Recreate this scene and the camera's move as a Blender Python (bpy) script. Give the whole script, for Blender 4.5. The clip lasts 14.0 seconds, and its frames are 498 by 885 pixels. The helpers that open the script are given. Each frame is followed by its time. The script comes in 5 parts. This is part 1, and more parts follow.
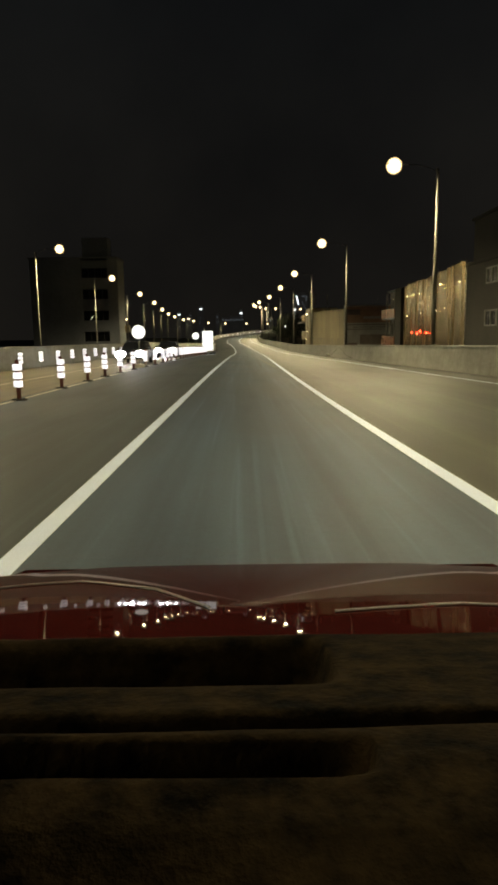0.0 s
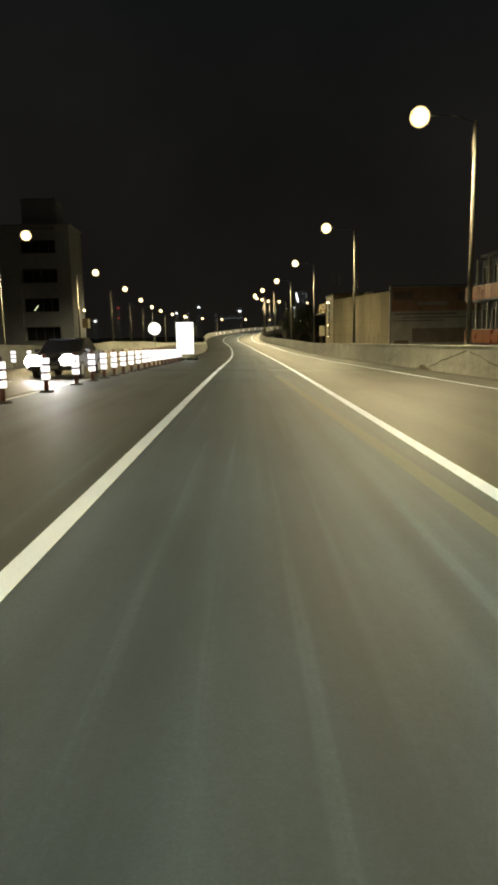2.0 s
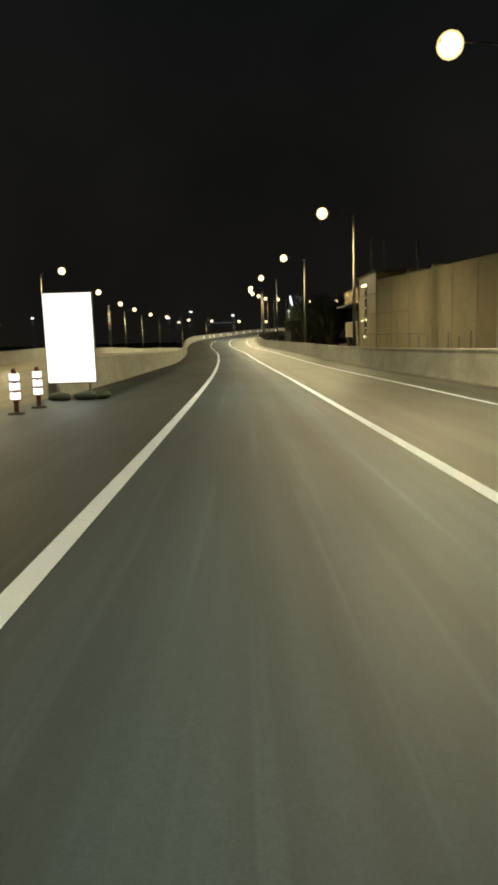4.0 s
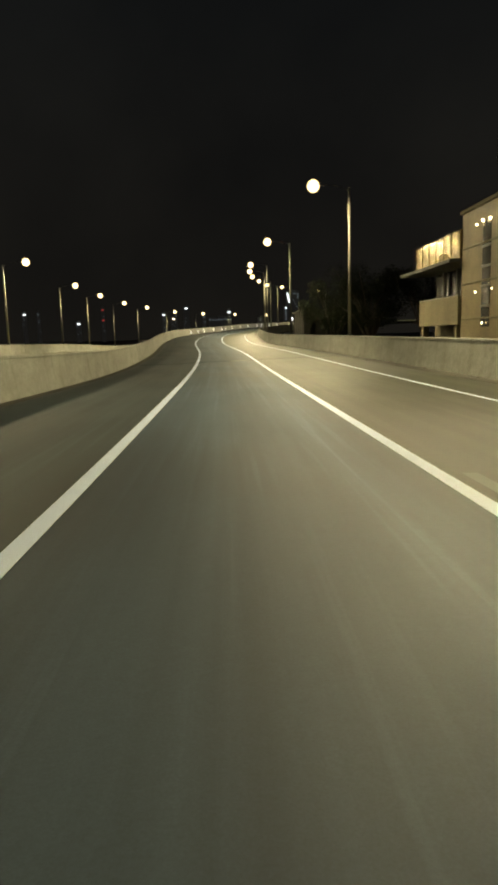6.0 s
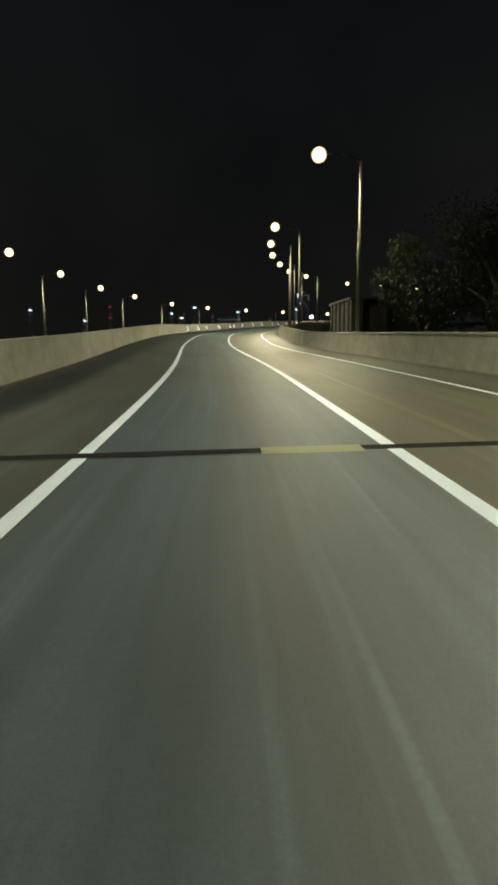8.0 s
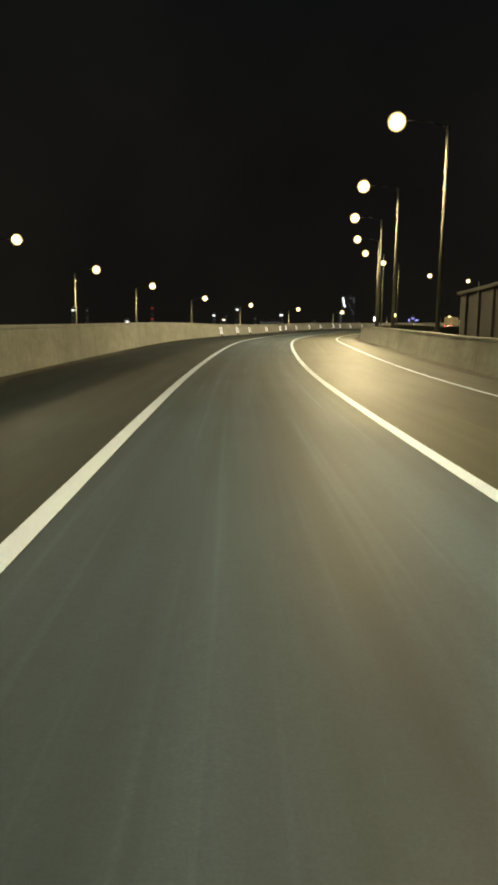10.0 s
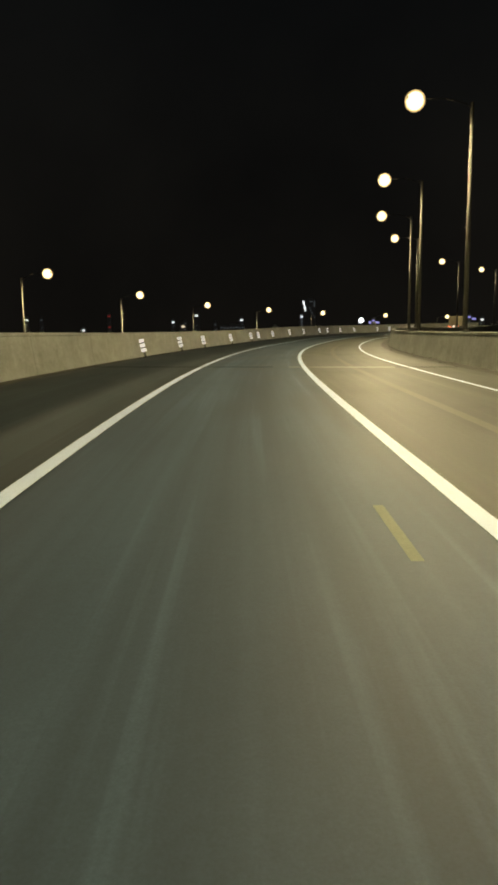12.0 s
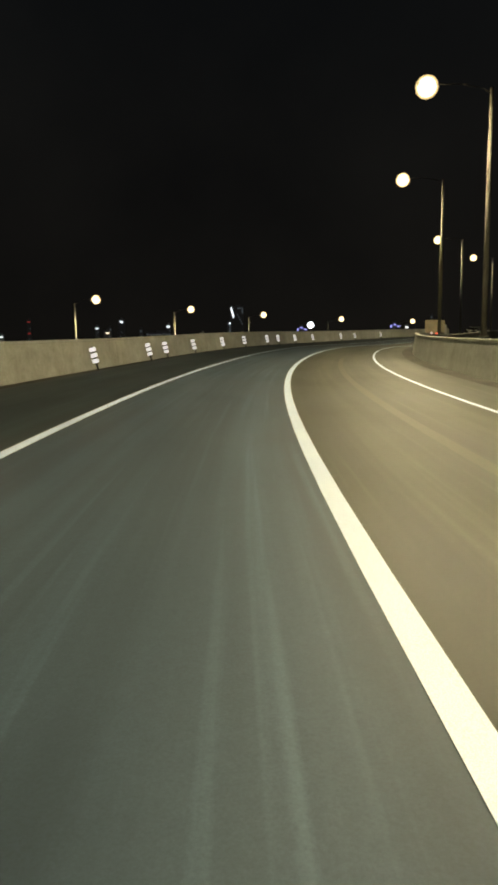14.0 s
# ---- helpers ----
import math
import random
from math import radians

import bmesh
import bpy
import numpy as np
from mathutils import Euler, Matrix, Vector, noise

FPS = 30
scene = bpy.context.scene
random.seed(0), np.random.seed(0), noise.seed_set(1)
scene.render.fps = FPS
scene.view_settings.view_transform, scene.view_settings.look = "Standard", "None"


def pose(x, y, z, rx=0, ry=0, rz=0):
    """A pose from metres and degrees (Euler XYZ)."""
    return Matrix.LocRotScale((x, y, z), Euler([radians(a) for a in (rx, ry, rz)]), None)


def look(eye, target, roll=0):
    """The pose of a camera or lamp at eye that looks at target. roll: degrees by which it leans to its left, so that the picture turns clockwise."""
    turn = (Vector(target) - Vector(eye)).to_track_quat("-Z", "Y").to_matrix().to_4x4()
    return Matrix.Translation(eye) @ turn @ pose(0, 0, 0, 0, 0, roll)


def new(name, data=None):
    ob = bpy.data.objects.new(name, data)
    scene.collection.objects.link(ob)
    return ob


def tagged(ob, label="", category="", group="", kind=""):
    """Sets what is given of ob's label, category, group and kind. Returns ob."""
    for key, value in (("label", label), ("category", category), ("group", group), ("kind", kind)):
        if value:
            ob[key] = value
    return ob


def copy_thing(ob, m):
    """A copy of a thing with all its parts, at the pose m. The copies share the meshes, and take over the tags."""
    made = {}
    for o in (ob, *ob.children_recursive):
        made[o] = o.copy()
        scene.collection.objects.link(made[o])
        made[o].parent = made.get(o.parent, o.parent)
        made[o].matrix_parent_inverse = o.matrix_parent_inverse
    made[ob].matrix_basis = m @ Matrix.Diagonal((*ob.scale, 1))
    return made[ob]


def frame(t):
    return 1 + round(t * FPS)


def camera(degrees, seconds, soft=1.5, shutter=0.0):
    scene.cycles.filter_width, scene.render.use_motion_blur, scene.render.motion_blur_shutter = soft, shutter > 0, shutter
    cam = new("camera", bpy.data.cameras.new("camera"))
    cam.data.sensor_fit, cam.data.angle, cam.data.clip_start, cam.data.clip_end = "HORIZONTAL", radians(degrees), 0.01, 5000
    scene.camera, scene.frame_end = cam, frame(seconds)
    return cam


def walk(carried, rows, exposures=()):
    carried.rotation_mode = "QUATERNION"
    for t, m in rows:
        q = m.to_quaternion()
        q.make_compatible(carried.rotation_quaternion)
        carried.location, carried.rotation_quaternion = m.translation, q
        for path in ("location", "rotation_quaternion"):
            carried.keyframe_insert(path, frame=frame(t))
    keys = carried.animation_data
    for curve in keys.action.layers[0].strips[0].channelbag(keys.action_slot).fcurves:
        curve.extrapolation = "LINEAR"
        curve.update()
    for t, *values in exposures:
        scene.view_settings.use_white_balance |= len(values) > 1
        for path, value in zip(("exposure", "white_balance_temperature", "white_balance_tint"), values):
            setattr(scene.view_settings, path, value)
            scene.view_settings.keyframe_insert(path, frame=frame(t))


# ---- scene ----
cam = camera(41.29, 14.0, soft=3.4, shutter=0.0)
PATH = [
    (0.0, pose(0.060, -9.841, 1.575, 80.701, 0.836, -0.715)),
    (0.5, pose(0.047, -0.992, 1.435, 80.496, 0.666, -0.827)),
    (1.0, pose(0.046, 7.976, 1.313, 80.546, 0.831, -0.663)),
    (1.5, pose(0.022, 16.889, 1.214, 80.636, 0.852, -0.744)),
    (2.0, pose(0.085, 25.593, 1.120, 80.579, 1.147, -0.812)),
    (2.5, pose(0.147, 34.408, 1.017, 80.606, 1.397, -1.018)),
    (3.0, pose(0.194, 43.274, 0.911, 80.735, 1.220, -1.218)),
    (3.5, pose(0.274, 52.085, 0.796, 80.955, 1.458, -1.265)),
    (4.0, pose(0.373, 60.811, 0.660, 80.969, 1.654, -1.366)),
    (4.5, pose(0.477, 69.423, 0.505, 80.856, 1.808, -1.476)),
    (5.0, pose(0.576, 77.890, 0.358, 80.684, 1.779, -1.646)),
    (5.3, pose(0.637, 82.903, 0.281, 80.607, 1.377, -1.774)),
    (5.5, pose(0.685, 86.227, 0.232, 80.729, 1.593, -1.707)),
    (6.0, pose(0.717, 94.511, 0.117, 80.745, 1.576, -1.692)),
    (6.5, pose(0.668, 102.868, 0.018, 80.725, 1.374, -1.736)),
    (7.0, pose(0.699, 111.521, -0.066, 80.811, 1.330, -1.523)),
    (7.5, pose(0.631, 120.014, -0.133, 80.759, 0.412, -1.305)),
    (8.0, pose(0.485, 128.379, -0.158, 80.853, 0.189, -0.975)),
    (8.5, pose(0.123, 136.746, -0.125, 80.772, -0.635, -0.264)),
    (9.0, pose(-0.259, 145.302, -0.036, 80.732, -0.851, 0.417)),
    (9.2, pose(-0.439, 148.635, 0.008, 80.833, -0.663, 0.693)),
    (9.5, pose(-0.684, 153.613, 0.077, 80.930, -0.997, 1.528)),
    (10.0, pose(-1.121, 161.832, 0.197, 81.079, -0.600, 2.615)),
    (10.5, pose(-1.551, 169.965, 0.330, 81.194, 0.039, 2.542)),
    (11.0, pose(-1.878, 178.046, 0.487, 81.229, 0.686, 1.558)),
    (11.3, pose(-2.004, 182.887, 0.600, 81.191, 1.010, 0.657)),
    (11.5, pose(-2.067, 186.115, 0.688, 81.268, 1.241, 0.236)),
    (12.0, pose(-2.090, 194.358, 0.938, 81.539, 0.793, -0.746)),
    (12.5, pose(-1.886, 202.559, 1.176, 81.956, 0.803, -2.319)),
    (13.0, pose(-1.494, 210.575, 1.358, 82.042, 0.616, -4.087)),
    (13.5, pose(-0.896, 218.303, 1.501, 81.901, 0.533, -5.630)),
    (14.0, pose(-0.086, 226.104, 1.643, 82.030, 0.782, -6.908)),
]
EXPOSURES = [
    (0.0, -0.3, 6800, 15), (0.5, 0.0, 6700, 12), (1.0, 0.2, 6700, 11), (1.5, 0.0, 6800, 12), (2.0, -0.05, 6900, 13), (3.0, -0.3, 6900, 12), (5.5, -0.05, 6800, 14),
    (6.0, -0.15, 6900, 12), (7.0, -0.25, 6600, 13), (7.5, -0.15, 6300, 11), (8.0, -0.45, 6000, 10), (8.5, -0.6, 6200, 11), (9.2, -0.4, 6700, 14), (11.3, -0.4, 7400, 13),
    (11.5, -0.4, 7400, 13), (12.0, -0.9, 7000, 13), (12.5, -0.85, 6700, 13), (13.5, -0.8, 6500, 13), (14.0, -0.65, 6700, 14),
]
walk(cam, PATH, EXPOSURES)

# the road's plan: curvature, height and bank along its length
BEND_AT = np.arange(-20, 481, 12.5)
BEND = [-0.00028, -0.00029, -0.00029, -0.00046, -0.00021, 0.00005, -0.00001, 0.00026, 0.00038, 0.00077, 0.00048, 0.00031, 0.00049, 0.00151, 0.00258, -0.0008, -0.00307, -0.00217, -0.00254, -0.00324, -0.00497, -0.00532, -0.00609, -0.00822, -0.00836, -0.00609, -0.00391, -0.0029, -0.00252, -0.00238, -0.00232, -0.0023, -0.00229, -0.00229, -0.00229, -0.00229, -0.00229, -0.00229, -0.00229, -0.00229, -0.00229]
RISE_AT = np.arange(-20, 481, 25.0)
RISE = [0.344, -0, -0.281, -0.599, -1.026, -1.353, -1.51, -1.253, -0.817, -0.104, 0.383, 0.971, 1.768, 2.24, 2.977, 3.659, 4.2, 4.648, 5.031, 5.372, 5.693]
BANK = [-0.002, -0.004, -0.0121, -0.0206, -0.0087, -0.0051, 0.0216, 0.0046, -0.0215, -0.0153, -0.0107, -0.0123, -0.0232, -0.0491, -0.0407, -0.03, -0.022, -0.0165, -0.0128, -0.0106, -0.0095]
# lines and parapets, metres right of the road's axis
LINE_L, LINE_R, EDGE_R, PARAPET_R, PARAPET_L, EDGE_L = -1.43, 2.14, 5.73, 7.98, -5.57, -5.74
PARAPET_H = 1.20
HEAD_O, HEAD_Z, POLE_O, POLE_Z = 6.92, 10.85, 9.31, 10.68
EDGE_WIDEN, WALL_WIDEN = 2.46, 1.87
LAMPS_R = [27.9, 55.6, 83.5, 112.7, 139.8, 166.8, 195.0, 210.6, 224.7, 240.6, 253.8, 271.0, 300, 321.4]
LAMP_SHIFT_AT, LAMP_SHIFT = (110, 140, 168, 196, 215, 240, 330), (0.0, -0.4, -0.45, -0.2, 0.0, 0.28, 0.28)
LAMPS_L = [(-17.5, 57.1, 10.07), (-17.1, 81.6, 9.32), (-17.8, 111.1, 8.96), (-18.7, 138.0, 8.69), (-20.3, 166.4, 8.27), (-21.8, 195.5, 8.02), (-21.8, 214.5, 7.69), (-20.3, 231.8, 7.14), (-18.1, 251.2, 7.00), (-13.2, 269.9, 6.54), (-6.7, 291.0, 6.56), (2.8, 307.7, 6.61), (13.4, 319.7, 6.52), (27.7, 331.4, 6.38), (44.0, 343.2, 6.41)]
NOSE = 81.0
SKY_GLOW = 2.2
LAMP_GLOW = 9.0
LAMP_WATT = 10300.0
LAMP_COLOUR = (1.0, 0.87, 0.49)

# ---- world and light ----
world = bpy.data.worlds.new("night_sky")
scene.world = world
world.use_nodes = True
wn = world.node_tree
wn.nodes.clear()
w_out = wn.nodes.new("ShaderNodeOutputWorld")
w_bg = wn.nodes.new("ShaderNodeBackground")
w_ramp = wn.nodes.new("ShaderNodeValToRGB")
w_sep = wn.nodes.new("ShaderNodeSeparateXYZ")
w_tc = wn.nodes.new("ShaderNodeTexCoord")
wn.links.new(w_tc.outputs["Generated"], w_sep.inputs[0])
wn.links.new(w_sep.outputs["Z"], w_ramp.inputs[0])
w_ramp.color_ramp.elements[0].position = 0.0
w_ramp.color_ramp.elements[0].color = (0.0050, 0.0047, 0.0039, 1)
w_ramp.color_ramp.elements[1].position = 0.55
w_ramp.color_ramp.elements[1].color = (0.0019, 0.0025, 0.0030, 1)
# faint uneven cloud in the city's haze
w_noise = wn.nodes.new("ShaderNodeTexNoise")
w_noise.inputs["Scale"].default_value, w_noise.inputs["Detail"].default_value = 2.2, 5.0
w_cloud = wn.nodes.new("ShaderNodeValToRGB")
w_cloud.color_ramp.elements[0].position, w_cloud.color_ramp.elements[0].color = 0.34, (0.72, 0.73, 0.76, 1)
w_cloud.color_ramp.elements[1].position, w_cloud.color_ramp.elements[1].color = 0.68, (1.36, 1.33, 1.26, 1)
w_mix = wn.nodes.new("ShaderNodeMix")
w_mix.data_type, w_mix.blend_type = "RGBA", "MULTIPLY"
w_mix.inputs[0].default_value = 1.0
wn.links.new(w_tc.outputs["Generated"], w_noise.inputs["Vector"])
wn.links.new(w_noise.outputs[0], w_cloud.inputs[0])
wn.links.new(w_ramp.outputs[0], w_mix.inputs[6])
wn.links.new(w_cloud.outputs[0], w_mix.inputs[7])
wn.links.new(w_mix.outputs[2], w_bg.inputs[0])
w_bg.inputs[1].default_value = SKY_GLOW
wn.links.new(w_bg.outputs[0], w_out.inputs[0])


# ---- the road's shape ----
def smooth_at(q, xs, v):
    """Catmull-Rom through the values v at the even steps xs."""
    v = np.asarray(v)
    u = np.clip((q - xs[0]) / (xs[1] - xs[0]), 0, len(xs) - 1.001)
    i = u.astype(int)
    f = u - i
    a, b, c, e = [v[np.clip(i + k, 0, len(v) - 1)] for k in (-1, 0, 1, 2)]
    return 0.5 * (2 * b + (c - a) * f + (2 * a - 5 * b + 4 * c - e) * f * f + (3 * b - a - 3 * c + e) * f ** 3)


LEN = np.arange(-80.0, 480.0, 1.0)
bend = np.interp(LEN, BEND_AT, BEND)
bend[LEN < -20] = 0
HEADING = np.concatenate([[0], np.cumsum((bend[1:] + bend[:-1]) / 2)])
HEADING -= HEADING[80]
dx, dy = -np.sin(HEADING), np.cos(HEADING)
AXIS_X = np.concatenate([[0], np.cumsum((dx[1:] + dx[:-1]) / 2)])
AXIS_Y = np.concatenate([[0], np.cumsum((dy[1:] + dy[:-1]) / 2)])
AXIS_X -= AXIS_X[80]
AXIS_Y -= AXIS_Y[80]
AXIS_Z = smooth_at(LEN, RISE_AT, RISE)
AXIS_B = smooth_at(LEN, RISE_AT, BANK)


def road(s, o, h=0.0):
    """The point s metres along, o metres right of the axis, h above the road."""
    th, x, y, z, b = [float(np.interp(s, LEN, c)) for c in (HEADING, AXIS_X, AXIS_Y, AXIS_Z, AXIS_B)]
    return Vector((x + o * math.cos(th), y + o * math.sin(th), z + b * o + h))


def wide(s):
    """How far the road is still flared at its start, 0 to 1.5."""
    return min(max((75.0 - s) / 60.0, 0.0), 1.5)


def wall_r(s):
    return PARAPET_R + WALL_WIDEN * wide(s)


def edge_r(s):
    return EDGE_R + EDGE_WIDEN * wide(s)


def heading(s):
    return math.degrees(float(np.interp(s, LEN, HEADING)))


def along(x, y):
    """The length along and the offset from the axis of a place."""
    i = int(np.argmin((AXIS_X - x) ** 2 + (AXIS_Y - y) ** 2))
    th = HEADING[i]
    return float(LEN[i]), (x - AXIS_X[i]) * math.cos(th) + (y - AXIS_Y[i]) * math.sin(th)


# the other carriageway's lamp row as a smooth line: along, offset, height of its deck
_far = [(*along(x, y), z - 9.7) for x, y, z in LAMPS_L]
FAR_S = np.array([-80.0] + [q[0] for q in _far] + [480.0])
FAR_O = np.array([_far[0][1]] + [q[1] for q in _far] + [_far[-1][1] - 20])
FAR_Z = np.array([_far[0][2] + 1.2] + [q[2] for q in _far] + [_far[-1][2]])


# the slip road's outer wall stands close by at first and swings out to the lamp row
SLIP_S, SLIP_O = (-80.0, 10.0, 30.0, 57.0, 70.0, 80.0, 90.0, 112.0), (-12.6, -12.3, -11.9, -11.7, -12.9, -14.6, -17.4, -21.2)


def far_edge(s):
    return float(np.interp(s, SLIP_S, SLIP_O)) if s < 112 else float(np.interp(s, FAR_S, FAR_O)) - 2.6


def far_z(s):
    return float(np.interp(s, FAR_S, FAR_Z))


def other(s, o, h=0.0):
    """A point of the other carriageway, o metres right of the road's axis."""
    p = road(s, o)
    mine = p.z
    k = min(max((s - NOSE) / 60.0, 0.0), 1.0)
    p.z = mine * (1 - k) + far_z(s) * k + h
    return p


# ---- materials ----
def material(name):
    m = bpy.data.materials.new(name)
    m.use_nodes = True
    nt = m.node_tree
    return m, nt, nt.nodes["Principled BSDF"]


def noise_node(nt, scale, detail=4.0, rough=0.6, coord="Object", stretch=(1, 1, 1)):
    tc = nt.nodes.new("ShaderNodeTexCoord")
    mp = nt.nodes.new("ShaderNodeMapping")
    mp.inputs["Scale"].default_value = stretch
    n = nt.nodes.new("ShaderNodeTexNoise")
    n.inputs["Scale"].default_value, n.inputs["Detail"].default_value, n.inputs["Roughness"].default_value = scale, detail, rough
    nt.links.new(tc.outputs[coord], mp.inputs[0])
    nt.links.new(mp.outputs[0], n.inputs["Vector"])
    return n


def ramp(nt, src, a, ca, b, cb):
    r = nt.nodes.new("ShaderNodeValToRGB")
    r.color_ramp.elements[0].position, r.color_ramp.elements[0].color = a, (*ca, 1)
    r.color_ramp.elements[1].position, r.color_ramp.elements[1].color = b, (*cb, 1)
    nt.links.new(src, r.inputs[0])
    return r


def mix(nt, kind, fac, a, b):
    m = nt.nodes.new("ShaderNodeMix")
    m.data_type, m.blend_type = "RGBA", kind
    m.inputs[0].default_value = fac
    nt.links.new(a, m.inputs[6])
    nt.links.new(b, m.inputs[7])
    return m.outputs[2]


def bump(nt, bs, src, strength, distance):
    b = nt.nodes.new("ShaderNodeBump")
    b.inputs["Strength"].default_value, b.inputs["Distance"].default_value = strength, distance
    nt.links.new(src, b.inputs["Height"])
    nt.links.new(b.outputs[0], bs.inputs["Normal"])


def surface(name, dark, light, rough=0.7, metal=0.0, big=0.4, fine=30.0, relief=0.15, depth=0.004, stretch=(1, 1, 1), vary=0.0):
    """A worn surface: broad stains between two colours, fine grain over them, relief."""
    m, nt, bs = material(name)
    n1 = noise_node(nt, big, 5, 0.62, stretch=stretch)
    n2 = noise_node(nt, fine, 3, 0.6)
    c1 = ramp(nt, n1.outputs[0], 0.34, dark, 0.68, light)
    c2 = ramp(nt, n2.outputs[0], 0.3, (0.78, 0.78, 0.78), 0.7, (1.15, 1.15, 1.15))
    col = mix(nt, "MULTIPLY", 1.0, c1.outputs[0], c2.outputs[0])
    if vary:
        oi = nt.nodes.new("ShaderNodeObjectInfo")
        c3 = ramp(nt, oi.outputs["Random"], 0, (1 - vary,) * 3, 1, (1 + vary,) * 3)
        col = mix(nt, "MULTIPLY", 1.0, col, c3.outputs[0])
    nt.links.new(col, bs.inputs["Base Color"])
    rr = nt.nodes.new("ShaderNodeMapRange")
    rr.inputs[3].default_value, rr.inputs[4].default_value = max(rough - 0.1, 0.02), min(rough + 0.12, 1)
    nt.links.new(n1.outputs[0], rr.inputs[0])
    nt.links.new(rr.outputs[0], bs.inputs["Roughness"])
    bs.inputs["Metallic"].default_value = metal
    if relief:
        bump(nt, bs, n2.outputs[0], relief, depth)
    return m


def glowing(name, colour, strength):
    m, nt, bs = material(name)
    bs.inputs["Base Color"].default_value = (*[min(c, 0.8) for c in colour], 1)
    bs.inputs["Emission Color"].default_value = (*colour, 1)
    bs.inputs["Emission Strength"].default_value = strength
    bs.inputs["Roughness"].default_value = 0.4
    return m


def asphalt(name, dark, light, tracks, seam=()):
    """Asphalt that follows the road: stone grain, long streaks, wheel tracks and dull patches."""
    m, nt, bs = material(name)
    tc = nt.nodes.new("ShaderNodeUVMap")
    tc.uv_map = "plan"

    def field(scale, stretch, detail=4.0):
        mp = nt.nodes.new("ShaderNodeMapping")
        mp.inputs["Scale"].default_value = stretch
        n = nt.nodes.new("ShaderNodeTexNoise")
        n.inputs["Scale"].default_value, n.inputs["Detail"].default_value = scale, detail
        nt.links.new(tc.outputs[0], mp.inputs[0])
        nt.links.new(mp.outputs[0], n.inputs["Vector"])
        return n.outputs[0]

    streak, patch, grain = field(1.0, (2.6, 0.045, 1), 5), field(0.12, (1, 0.5, 1), 5), noise_node(nt, 70, 3, 0.7).outputs[0]
    c = ramp(nt, streak, 0.32, dark, 0.70, light).outputs[0]
    c = mix(nt, "MULTIPLY", 1.0, c, ramp(nt, patch, 0.32, (0.72, 0.74, 0.76), 0.66, (1.18, 1.16, 1.12)).outputs[0])
    c = mix(nt, "MULTIPLY", 1.0, c, ramp(nt, grain, 0.3, (0.85, 0.85, 0.85), 0.72, (1.14, 1.14, 1.14)).outputs[0])
    # pale wheel tracks: a wave across the lane, broken up along it
    sep = nt.nodes.new("ShaderNodeSeparateXYZ")
    nt.links.new(tc.outputs[0], sep.inputs[0])
    sine = nt.nodes.new("ShaderNodeMath")
    sine.operation = "MULTIPLY_ADD"
    sine.inputs[1].default_value, sine.inputs[2].default_value = 2 * math.pi / 1.78, 1.2
    nt.links.new(sep.outputs[0], sine.inputs[0])
    cs = nt.nodes.new("ShaderNodeMath")
    cs.operation = "COSINE"
    nt.links.new(sine.outputs[0], cs.inputs[0])
    tr = nt.nodes.new("ShaderNodeMath")
    tr.operation = "MULTIPLY"
    nt.links.new(cs.outputs[0], tr.inputs[0])
    nt.links.new(field(0.6, (0.3, 0.06, 1), 3), tr.inputs[1])
    c = mix(nt, "MULTIPLY", tracks, c, ramp(nt, tr.outputs[0], 0.0, (0.90, 0.90, 0.90), 0.5, (1.45, 1.45, 1.42)).outputs[0])
    # both outer lanes browner past the lines: lamplight without headlights, put in the colour
    for edge, sign, shade in seam:
        step = nt.nodes.new("ShaderNodeMapRange")
        step.inputs[1].default_value, step.inputs[2].default_value = edge - 0.06 * sign, edge + 0.06 * sign
        nt.links.new(sep.outputs[0], step.inputs[0])
        tint = ramp(nt, step.outputs[0], 0.0, (1, 1, 1), 1.0, shade)
        c = mix(nt, "MULTIPLY", 1.0, c, tint.outputs[0])
    # pale drag marks along the lane, darker blots, mottled coarse stone
    drag = field(1.0, (7.0, 0.11, 1), 3)
    c = mix(nt, "MULTIPLY", 1.0, c, ramp(nt, drag, 0.56, (1, 1, 1), 0.74, (1.5, 1.52, 1.5)).outputs[0])
    blot = field(0.55, (1.0, 0.35, 1), 6)
    c = mix(nt, "MULTIPLY", 1.0, c, ramp(nt, blot, 0.30, (0.62, 0.63, 0.65), 0.50, (1.06, 1.06, 1.05)).outputs[0])
    stone = noise_node(nt, 16, 4, 0.75).outputs[0]
    c = mix(nt, "MULTIPLY", 1.0, c, ramp(nt, stone, 0.34, (0.93, 0.93, 0.93), 0.68, (1.07, 1.07, 1.07)).outputs[0])
    nt.links.new(c, bs.inputs["Base Color"])
    rr = nt.nodes.new("ShaderNodeMapRange")
    bs.inputs["Specular IOR Level"].default_value = 0.4
    rr.inputs[3].default_value, rr.inputs[4].default_value = 0.48, 0.70
    nt.links.new(blot, rr.inputs[0])
    nt.links.new(rr.outputs[0], bs.inputs["Roughness"])
    bump(nt, bs, grain, 0.06, 0.002)
    return m


